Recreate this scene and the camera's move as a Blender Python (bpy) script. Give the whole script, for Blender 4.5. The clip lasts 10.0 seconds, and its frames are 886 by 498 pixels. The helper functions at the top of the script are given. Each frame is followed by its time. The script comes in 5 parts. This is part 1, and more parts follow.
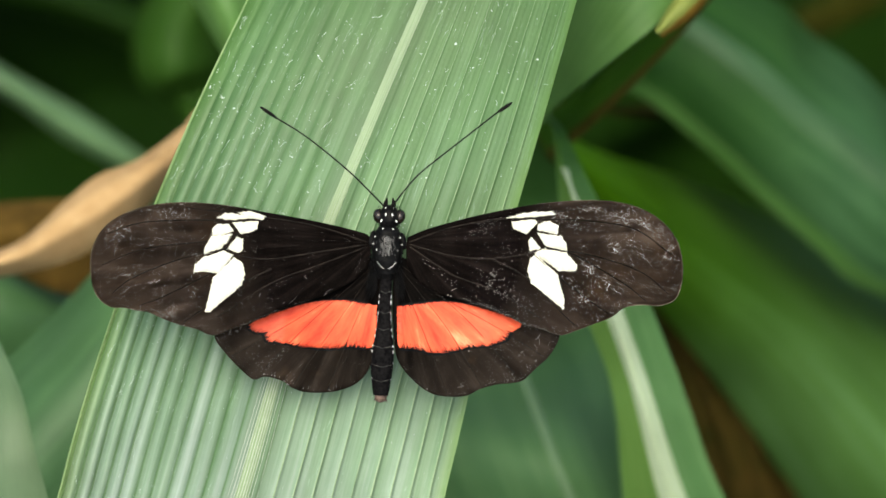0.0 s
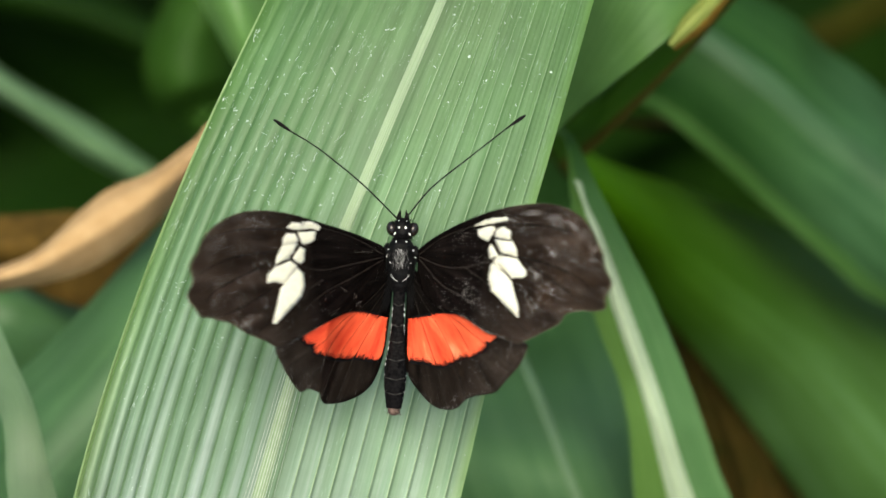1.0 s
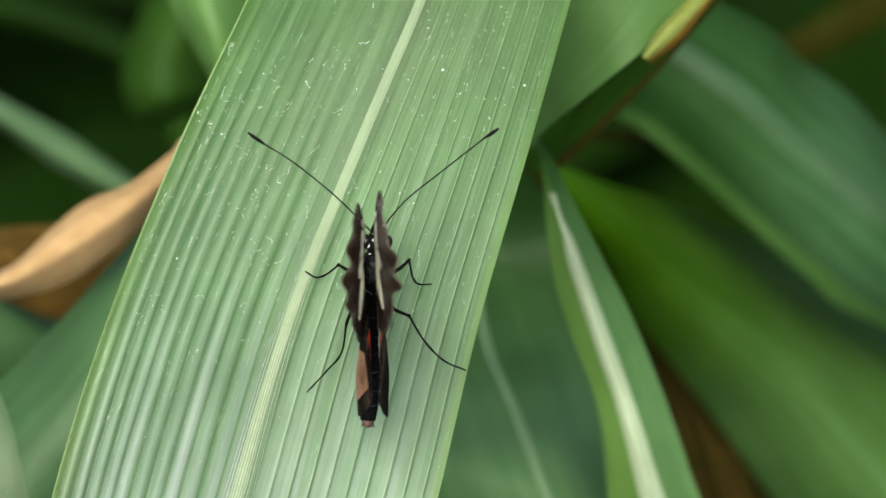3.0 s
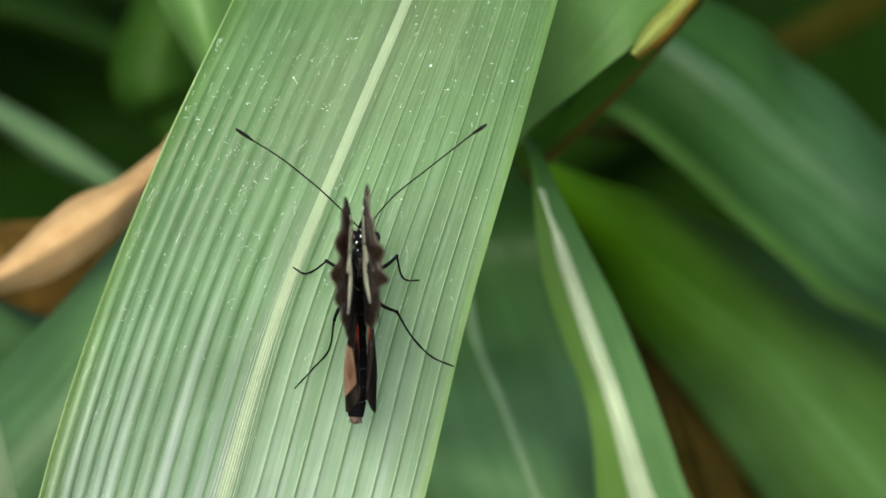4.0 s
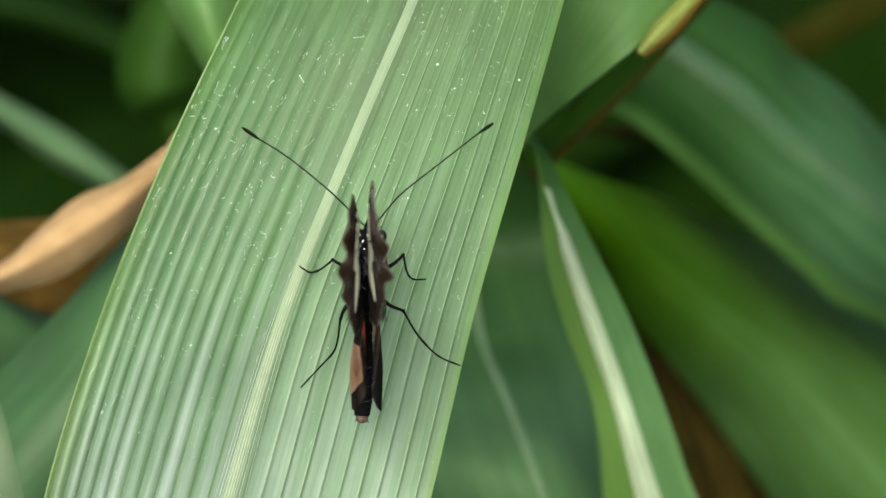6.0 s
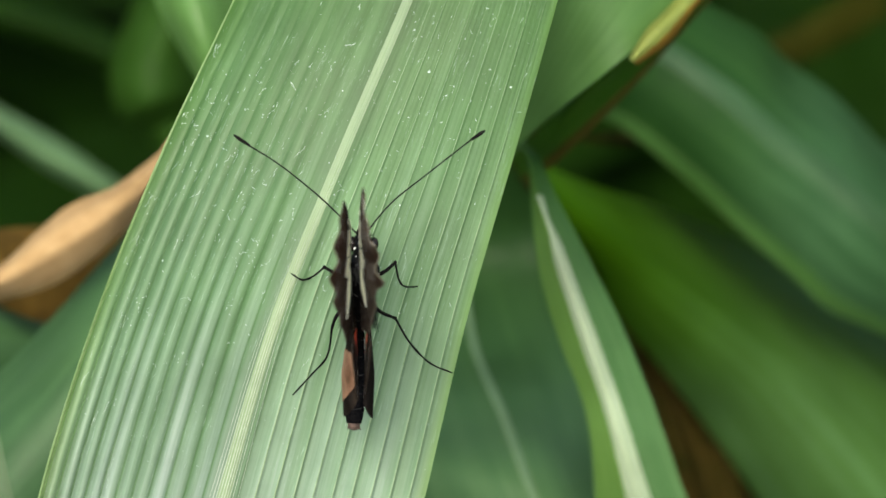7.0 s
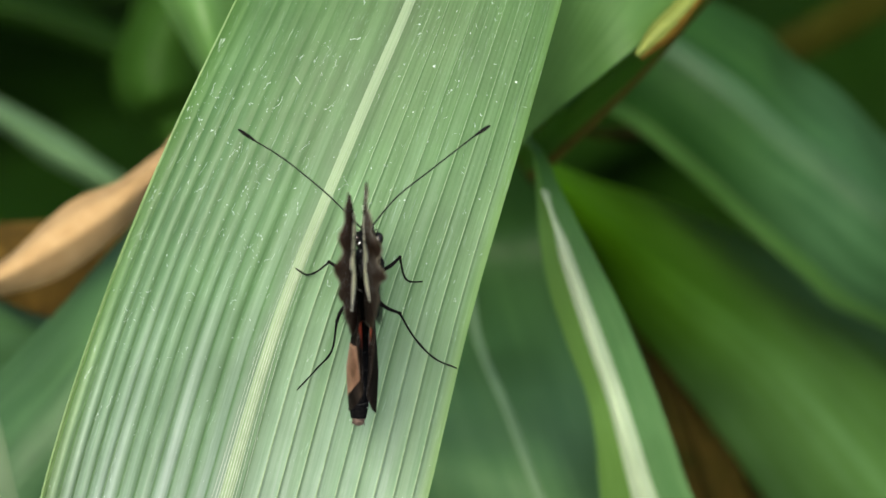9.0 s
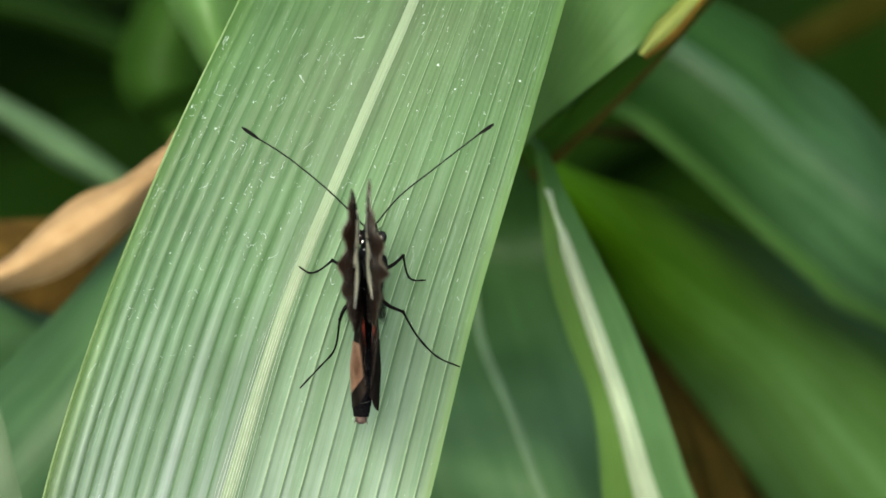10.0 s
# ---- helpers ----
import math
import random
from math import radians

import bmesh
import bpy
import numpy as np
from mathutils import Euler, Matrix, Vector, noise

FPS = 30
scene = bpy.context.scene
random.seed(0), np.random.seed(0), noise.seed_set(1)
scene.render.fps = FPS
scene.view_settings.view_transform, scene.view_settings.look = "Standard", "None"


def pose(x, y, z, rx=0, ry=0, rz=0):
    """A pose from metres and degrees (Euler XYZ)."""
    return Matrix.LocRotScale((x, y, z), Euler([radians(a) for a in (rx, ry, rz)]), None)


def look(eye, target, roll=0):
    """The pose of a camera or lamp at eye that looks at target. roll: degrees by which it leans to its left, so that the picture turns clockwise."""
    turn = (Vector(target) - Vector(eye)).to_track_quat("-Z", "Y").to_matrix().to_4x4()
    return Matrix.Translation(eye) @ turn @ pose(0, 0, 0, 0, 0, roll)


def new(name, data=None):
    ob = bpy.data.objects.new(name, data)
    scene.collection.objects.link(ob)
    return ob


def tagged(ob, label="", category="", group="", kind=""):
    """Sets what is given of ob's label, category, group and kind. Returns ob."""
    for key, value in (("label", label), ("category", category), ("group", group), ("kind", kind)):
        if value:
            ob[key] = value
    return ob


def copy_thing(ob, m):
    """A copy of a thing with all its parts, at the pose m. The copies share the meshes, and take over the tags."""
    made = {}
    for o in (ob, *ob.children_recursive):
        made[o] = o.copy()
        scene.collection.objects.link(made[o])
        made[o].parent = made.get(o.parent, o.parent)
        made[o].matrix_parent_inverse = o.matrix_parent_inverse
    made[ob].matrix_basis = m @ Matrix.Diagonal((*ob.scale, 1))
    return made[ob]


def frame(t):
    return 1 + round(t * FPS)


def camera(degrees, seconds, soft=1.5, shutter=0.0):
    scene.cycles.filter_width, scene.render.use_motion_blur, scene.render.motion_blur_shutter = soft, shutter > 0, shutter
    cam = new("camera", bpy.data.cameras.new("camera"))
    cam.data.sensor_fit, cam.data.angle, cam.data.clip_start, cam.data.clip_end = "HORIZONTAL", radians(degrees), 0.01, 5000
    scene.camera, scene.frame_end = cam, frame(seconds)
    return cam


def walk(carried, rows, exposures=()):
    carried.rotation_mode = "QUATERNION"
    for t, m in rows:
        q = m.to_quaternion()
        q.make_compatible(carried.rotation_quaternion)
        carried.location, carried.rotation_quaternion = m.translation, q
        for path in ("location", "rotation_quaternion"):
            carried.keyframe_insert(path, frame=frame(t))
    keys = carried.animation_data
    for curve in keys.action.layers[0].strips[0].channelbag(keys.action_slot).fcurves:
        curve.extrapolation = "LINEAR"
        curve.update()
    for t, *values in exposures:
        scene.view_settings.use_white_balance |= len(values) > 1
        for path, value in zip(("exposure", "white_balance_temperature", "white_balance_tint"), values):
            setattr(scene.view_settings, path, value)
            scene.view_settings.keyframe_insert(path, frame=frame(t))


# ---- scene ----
cam = camera(10, 10.0, 1.5, 0.5)
cam.data.dof.use_dof = True
cam.data.dof.focus_distance = 0.650
cam.data.dof.aperture_fstop = 22.0
walk(cam, [
    (0, pose(-0.00025, -0.41738, 1.39844, 39.735, 0.086, 0.014)),
    (0.2, pose(-0.00024, -0.41748, 1.39856, 39.740, 0.070, 0.033)),
    (0.3, pose(-0.00036, -0.41752, 1.39862, 39.752, 0.071, 0.050)),
    (0.5, pose(-0.00099, -0.41759, 1.39876, 39.803, 0.107, 0.113)),
    (0.7, pose(-0.00114, -0.41732, 1.39846, 39.835, 0.130, 0.113)),
    (0.8, pose(-0.00109, -0.41718, 1.39831, 39.844, 0.130, 0.104)),
    (1, pose(-0.00102, -0.41691, 1.39802, 39.872, 0.133, 0.087)),
    (1.2, pose(-0.00123, -0.41692, 1.39802, 39.865, 0.124, 0.134)),
    (1.3, pose(-0.00120, -0.41692, 1.39801, 39.862, 0.108, 0.148)),
    (1.5, pose(-0.00078, -0.41691, 1.39802, 39.873, 0.046, 0.151)),
    (1.7, pose(-0.00012, -0.41726, 1.39839, 39.835, 0.021, 0.072)),
    (1.8, pose(0.00017, -0.41742, 1.39859, 39.834, 0.011, 0.034)),
    (2, pose(0.00049, -0.41775, 1.39899, 39.855, 0.013, -0.022)),
    (2.2, pose(0.00051, -0.41793, 1.39921, 39.857, 0.005, -0.016)),
    (2.3, pose(0.00044, -0.41801, 1.39932, 39.864, 0.007, -0.007)),
    (2.5, pose(0.00025, -0.41816, 1.39956, 39.931, 0.017, 0.014)),
    (2.7, pose(0.00025, -0.41816, 1.39961, 39.973, 0.036, -0.008)),
    (2.8, pose(0.00035, -0.41816, 1.39962, 39.982, 0.037, -0.027)),
    (3, pose(0.00049, -0.41817, 1.39965, 40.008, 0.043, -0.059)),
    (3.2, pose(0.00077, -0.41805, 1.39956, 40.058, 0.020, -0.078)),
    (4.3, pose(0.00120, -0.41761, 1.39892, 39.943, -0.017, -0.106)),
    (4.5, pose(0.00102, -0.41752, 1.39881, 39.948, -0.001, -0.094)),
    (4.7, pose(0.00120, -0.41756, 1.39889, 39.980, -0.002, -0.124)),
    (4.8, pose(0.00139, -0.41759, 1.39893, 39.980, -0.011, -0.146)),
    (5, pose(0.00147, -0.41764, 1.39900, 39.986, -0.002, -0.169)),
    (5.2, pose(0.00126, -0.41749, 1.39879, 39.961, -0.015, -0.119)),
    (5.3, pose(0.00116, -0.41740, 1.39868, 39.961, -0.022, -0.093)),
    (5.5, pose(0.00085, -0.41723, 1.39849, 39.965, -0.026, -0.035)),
    (5.7, pose(0.00071, -0.41724, 1.39848, 39.941, -0.010, -0.032)),
    (6.8, pose(0.00129, -0.41722, 1.39854, 40.028, -0.026, -0.110)),
    (7, pose(0.00129, -0.41722, 1.39855, 40.032, -0.021, -0.116)),
    (7.2, pose(0.00109, -0.41721, 1.39853, 40.028, -0.030, -0.073)),
    (7.5, pose(0.00098, -0.41718, 1.39850, 40.041, -0.058, -0.021)),
    (7.7, pose(0.00099, -0.41710, 1.39845, 40.083, -0.066, -0.014)),
    (7.8, pose(0.00106, -0.41706, 1.39842, 40.101, -0.075, -0.015)),
    (8, pose(0.00125, -0.41699, 1.39836, 40.122, -0.097, -0.019)),
    (8.2, pose(0.00155, -0.41673, 1.39806, 40.131, -0.091, -0.077)),
    (8.3, pose(0.00155, -0.41660, 1.39790, 40.131, -0.075, -0.096)),
    (8.5, pose(0.00145, -0.41634, 1.39759, 40.128, -0.036, -0.127)),
    (8.7, pose(0.00126, -0.41627, 1.39748, 40.094, -0.046, -0.082)),
    (8.8, pose(0.00113, -0.41625, 1.39741, 40.058, -0.048, -0.057)),
    (9, pose(0.00101, -0.41621, 1.39729, 39.979, -0.065, -0.017)),
    (9.2, pose(0.00077, -0.41631, 1.39733, 39.911, -0.062, 0.020)),
    (9.3, pose(0.00067, -0.41633, 1.39736, 39.911, -0.062, 0.037)),
    (9.5, pose(0.00045, -0.41639, 1.39745, 39.931, -0.061, 0.073)),
    (9.7, pose(0.00044, -0.41640, 1.39746, 39.935, -0.087, 0.106)),
    (9.8, pose(0.00061, -0.41639, 1.39747, 39.955, -0.115, 0.111)),
    (10, pose(0.00082, -0.41640, 1.39750, 39.964, -0.160, 0.128)),
], [(0.0, 1.26, 7150, 2), (10.0, 1.26, 7150, 2)])

# ---- light: a bright, hazy sky and a veiled sun ----
SUN_UP, SUN_TURN = radians(66), radians(195)
world = bpy.data.worlds.new("sky")
scene.world = world
world.use_nodes = True
sky = world.node_tree.nodes.new("ShaderNodeTexSky")
sky.sky_type, sky.sun_disc = "NISHITA", False
sky.sun_elevation, sky.sun_rotation = SUN_UP, SUN_TURN
sky.air_density, sky.dust_density, sky.ozone_density = 0.6, 4.0, 1.0
back = world.node_tree.nodes["Background"]
world.node_tree.links.new(sky.outputs["Color"], back.inputs["Color"])
back.inputs["Strength"].default_value = 0.15
sun = new("sun", bpy.data.lights.new("sun", "SUN"))
sun.data.energy, sun.data.angle, sun.data.color = 1.75, radians(42), (1.0, 0.96, 0.9)
sun_way = Vector((math.sin(SUN_TURN) * math.cos(SUN_UP), math.cos(SUN_TURN) * math.cos(SUN_UP), math.sin(SUN_UP)))
sun.matrix_world = look(sun_way * 5, (0, 0, 0))

# ---- spaces: the upper leaf's own plane, in millimetres, u along x, v up the slope, w off the leaf ----
HEIGHT, TILT = 0.9, 40
SLOPE = pose(0, 0, HEIGHT, TILT)


def world_of(p):
    return SLOPE @ Vector((p[0] / 1000, p[1] / 1000, p[2] / 1000))


# ---- materials ----
def nodes_of(name):
    m = bpy.data.materials.new(name)
    m.use_nodes = True
    t = m.node_tree
    return m, t, t.nodes["Principled BSDF"], t.nodes["Material Output"]


def add(t, kind, **values):
    n = t.nodes.new(kind)
    for key, value in values.items():
        n.inputs[key.replace("_", " ")].default_value = value
    return n


def ramp(t, source, stops):
    r = t.nodes.new("ShaderNodeValToRGB")
    e = r.color_ramp.elements
    while len(e) < len(stops):
        e.new(0.5)
    for el, (at, col) in zip(e, stops):
        el.position = at
        el.color = (*col, 1) if len(col) == 3 else col
    t.links.new(source, r.inputs["Fac"])
    return r


def mixed(t, fac, a, b, blend="MIX"):
    n = t.nodes.new("ShaderNodeMix")
    n.data_type, n.blend_type = "RGBA", blend
    for socket, value in ((n.inputs[0], fac), (n.inputs[6], a), (n.inputs[7], b)):
        if isinstance(value, (int, float)):
            socket.default_value = value
        elif isinstance(value, tuple):
            socket.default_value = (*value, 1)
        else:
            t.links.new(value, socket)
    return n.outputs[2]


def grey(v):
    return (v, v, v)


def leaf_material(name, deep, pale, rough=0.4, lines=26.0, thin=0.25, glow=(0.16, 0.30, 0.03), bump=0.25, gloss=0.5, perch_paint=False, shading=()):
    """A grass-like leaf: fine parallel veins along it, blotches, a waxy gloss and light coming through."""
    m, t, bsdf, out = nodes_of(name)
    uv = t.nodes.new("ShaderNodeUVMap")
    uv.uv_map = "UVMap"
    along = add(t, "ShaderNodeMapping", Scale=(lines, min(1.2, lines * 0.09), 1))
    t.links.new(uv.outputs[0], along.inputs["Vector"])
    fine = add(t, "ShaderNodeTexNoise", Scale=6.0, Detail=2.0 if perch_paint else 4.0, Roughness=0.5)
    t.links.new(along.outputs[0], fine.inputs["Vector"])
    place = t.nodes.new("ShaderNodeTexCoord")
    blotch = add(t, "ShaderNodeTexNoise", Scale=55.0, Detail=5.0, Roughness=0.6)
    t.links.new(place.outputs["Object"], blotch.inputs["Vector"])
    grain = add(t, "ShaderNodeTexNoise", Scale=1800.0, Detail=2.0)
    t.links.new(place.outputs["Object"], grain.inputs["Vector"])
    wide = add(t, "ShaderNodeMapping", Scale=(lines * 0.3, min(0.5, lines * 0.04), 1), Location=(3.7, 1.1, 0))
    t.links.new(uv.outputs[0], wide.inputs["Vector"])
    bands = add(t, "ShaderNodeTexNoise", Scale=6.0, Detail=2.0, Roughness=0.5)
    t.links.new(wide.outputs[0], bands.inputs["Vector"])
    stripes = mixed(t, 0.75 if perch_paint else 0.45, fine.outputs["Fac"], bands.outputs["Fac"])
    veins = ramp(t, stripes, [(0.30, deep), (0.70, pale)] if perch_paint else [(0.38, deep), (0.62, pale)])
    patches = ramp(t, blotch.outputs["Fac"], [(0.3, grey(0.78)), (0.7, grey(1.15))])
    colour = mixed(t, 1.0, veins.outputs[0], patches.outputs[0], "MULTIPLY")
    if perch_paint:
        # painted light: dim at the tip, paler and greyer at the base; yellower rims
        split = t.nodes.new("ShaderNodeSeparateXYZ")
        t.links.new(uv.outputs[0], split.inputs[0])
        half = t.nodes.new("ShaderNodeMapRange")
        half.inputs["From Min"].default_value, half.inputs["From Max"].default_value = -1.0, 1.0
        t.links.new(split.outputs["X"], half.inputs["Value"])
        rims = ramp(t, half.outputs[0], [(0.0, (0.92, 0.97, 0.62)), (0.04, (0.92, 0.95, 0.80)), (0.09, (1, 1, 1)), (0.44, (1, 1, 1)), (0.475, grey(0.80)), (0.525, grey(0.80)), (0.56, (1.04, 1.05, 1.0)), (0.80, (1.08, 1.07, 1.07)), (0.97, (1.03, 1.05, 0.93)), (1.0, (1.1, 1.15, 0.7))])
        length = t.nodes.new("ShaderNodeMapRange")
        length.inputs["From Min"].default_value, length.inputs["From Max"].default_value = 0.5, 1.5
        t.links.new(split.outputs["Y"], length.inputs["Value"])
        # light along the blade, put into its colour
        skylit = ramp(t, length.outputs[0], [(0.0, (0.54, 0.66, 0.40)), (0.30, (0.70, 0.79, 0.61)), (0.6, (1.10, 1.07, 1.10)), (1.0, (1.98, 1.48, 2.2))])
        # the flatter half: pale veins, a furrow's shade painted beside each
        count = t.nodes.new("ShaderNodeMath")
        count.operation = "MULTIPLY_ADD"
        t.links.new(split.outputs["X"], count.inputs[0])
        count.inputs[1].default_value, count.inputs[2].default_value = 10.5, 0.2
        part_of = t.nodes.new("ShaderNodeMath")
        part_of.operation = "FRACT"
        t.links.new(count.outputs[0], part_of.inputs[0])
        vein_shade = ramp(t, part_of.outputs[0], [(0.0, grey(0.86)), (0.07, grey(0.93)), (0.35, grey(0.98)), (0.74, grey(1.06)), (0.84, grey(1.25)), (0.90, grey(1.0)), (0.95, grey(0.84))])
        side = t.nodes.new("ShaderNodeMath")
        side.operation = "GREATER_THAN"
        t.links.new(split.outputs["X"], side.inputs[0])
        side.inputs[1].default_value = 0.0
        # the pleated half: shade painted deep green in the valleys, light on the ridges
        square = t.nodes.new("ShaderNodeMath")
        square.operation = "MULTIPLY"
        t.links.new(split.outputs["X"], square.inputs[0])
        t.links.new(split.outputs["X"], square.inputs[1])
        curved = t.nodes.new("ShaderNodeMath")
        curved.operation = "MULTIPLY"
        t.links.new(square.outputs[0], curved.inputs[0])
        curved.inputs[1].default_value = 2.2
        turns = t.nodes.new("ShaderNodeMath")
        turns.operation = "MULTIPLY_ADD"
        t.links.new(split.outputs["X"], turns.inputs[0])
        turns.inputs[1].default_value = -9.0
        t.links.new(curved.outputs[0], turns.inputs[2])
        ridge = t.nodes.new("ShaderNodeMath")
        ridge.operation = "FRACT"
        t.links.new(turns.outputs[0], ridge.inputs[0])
        valley_shade = ramp(t, ridge.outputs[0], [(0.0, (0.40, 0.56, 0.36)), (0.05, (0.74, 0.84, 0.70)), (0.11, (1.10, 1.07, 1.10)), (0.45, (1.30, 1.20, 1.34)), (0.60, (1.10, 1.07, 1.12)), (0.86, (0.96, 0.98, 0.95)), (0.95, (0.74, 0.84, 0.70)), (1.0, (0.40, 0.56, 0.36))])
        pleat_shade = mixed(t, side.outputs[0], valley_shade.outputs[0], vein_shade.outputs[0])
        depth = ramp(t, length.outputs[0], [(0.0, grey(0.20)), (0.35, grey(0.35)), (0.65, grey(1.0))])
        pleat_shade = mixed(t, depth.outputs[0], (1.0, 1.0, 1.0), pleat_shade)
        colour = mixed(t, 1.0, colour, pleat_shade, "MULTIPLY")
        colour = mixed(t, 1.0, colour, rims.outputs[0], "MULTIPLY")
        colour = mixed(t, 1.0, colour, skylit.outputs[0], "MULTIPLY")
        # long faint bands, and a thin chalky film left by dried water, streaked along the blade
        lanes = add(t, "ShaderNodeMapping", Scale=(7.0, 0.35, 1), Location=(0.6, 4.1, 0))
        t.links.new(uv.outputs[0], lanes.inputs["Vector"])
        lane = add(t, "ShaderNodeTexNoise", Scale=1.6, Detail=1.0)
        t.links.new(lanes.outputs[0], lane.inputs["Vector"])
        banded = ramp(t, lane.outputs["Fac"], [(0.3, (0.74, 0.82, 0.70)), (0.7, (1.16, 1.10, 1.2))])
        colour = mixed(t, 1.0, colour, banded.outputs[0], "MULTIPLY")
        streak = add(t, "ShaderNodeMapping", Scale=(60.0, 16.0, 1), Location=(9.0, 2.0, 0))
        t.links.new(uv.outputs[0], streak.inputs["Vector"])
        chalk = add(t, "ShaderNodeTexNoise", Scale=1.5, Detail=6.0, Roughness=0.72, Distortion=0.8)
        t.links.new(streak.outputs[0], chalk.inputs["Vector"])
        chalky = ramp(t, chalk.outputs["Fac"], [(0.57, grey(0.0)), (0.64, grey(0.25)), (0.72, grey(0.8))])
        patch = add(t, "ShaderNodeMapping", Scale=(4.0, 5.0, 1), Location=(1.0, 7.0, 0))
        t.links.new(uv.outputs[0], patch.inputs["Vector"])
        where = add(t, "ShaderNodeTexNoise", Scale=1.5, Detail=2.0)
        t.links.new(patch.outputs[0], where.inputs["Vector"])
        wheres = ramp(t, where.outputs["Fac"], [(0.40, grey(0.15)), (0.62, grey(1.0))])
        film = mixed(t, 1.0, chalky.outputs[0], wheres.outputs[0], "MULTIPLY")
        colour = mixed(t, film, colour, (0.30, 0.42, 0.33))
    if shading:
        # light and shade along the blade, painted into its colour
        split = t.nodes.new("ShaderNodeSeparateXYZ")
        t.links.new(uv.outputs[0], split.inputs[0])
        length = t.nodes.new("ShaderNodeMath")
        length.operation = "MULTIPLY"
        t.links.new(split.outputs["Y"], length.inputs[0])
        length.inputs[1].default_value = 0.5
        colour = mixed(t, 1.0, colour, ramp(t, length.outputs[0], shading).outputs[0], "MULTIPLY")
    t.links.new(colour, bsdf.inputs["Base Color"])
    bsdf.inputs["Specular IOR Level"].default_value = gloss
    shine = ramp(t, blotch.outputs["Fac"], [(0.3, grey(rough - 0.06)), (0.7, grey(rough + 0.1))])
    t.links.new(shine.outputs[0], bsdf.inputs["Roughness"])
    height = mixed(t, 0.3, fine.outputs["Fac"], grain.outputs["Fac"])
    relief = add(t, "ShaderNodeBump", Strength=bump, Distance=0.0003)
    t.links.new(height, relief.inputs["Height"])
    t.links.new(relief.outputs[0], bsdf.inputs["Normal"])
    through_light = add(t, "ShaderNodeBsdfTranslucent", Color=(*glow, 1))
    mix = add(t, "ShaderNodeMixShader", Fac=thin)
    t.links.new(bsdf.outputs[0], mix.inputs[1])
    t.links.new(through_light.outputs[0], mix.inputs[2])
    t.links.new(mix.outputs[0], out.inputs["Surface"])
    return m


def rough_material(name, dark, light, scale, rough=0.7, bump=0.3, stretch=(1, 1, 1), depth=0.0003, spec=0.15):
    m, t, bsdf, out = nodes_of(name)
    place = t.nodes.new("ShaderNodeTexCoord")
    along = add(t, "ShaderNodeMapping", Scale=stretch)
    t.links.new(place.outputs["Object"], along.inputs["Vector"])
    big = add(t, "ShaderNodeTexNoise", Scale=scale, Detail=6.0, Roughness=0.65)
    small = add(t, "ShaderNodeTexNoise", Scale=scale * 9, Detail=3.0)
    for n in (big, small):
        t.links.new(along.outputs[0], n.inputs["Vector"])
    both = mixed(t, 0.4, big.outputs["Fac"], small.outputs["Fac"])
    col = ramp(t, both, [(0.32, dark), (0.68, light)])
    t.links.new(col.outputs[0], bsdf.inputs["Base Color"])
    bsdf.inputs["Roughness"].default_value = rough
    bsdf.inputs["Specular IOR Level"].default_value = spec
    relief = add(t, "ShaderNodeBump", Strength=bump, Distance=depth)
    t.links.new(both, relief.inputs["Height"])
    t.links.new(relief.outputs[0], bsdf.inputs["Normal"])
    return m


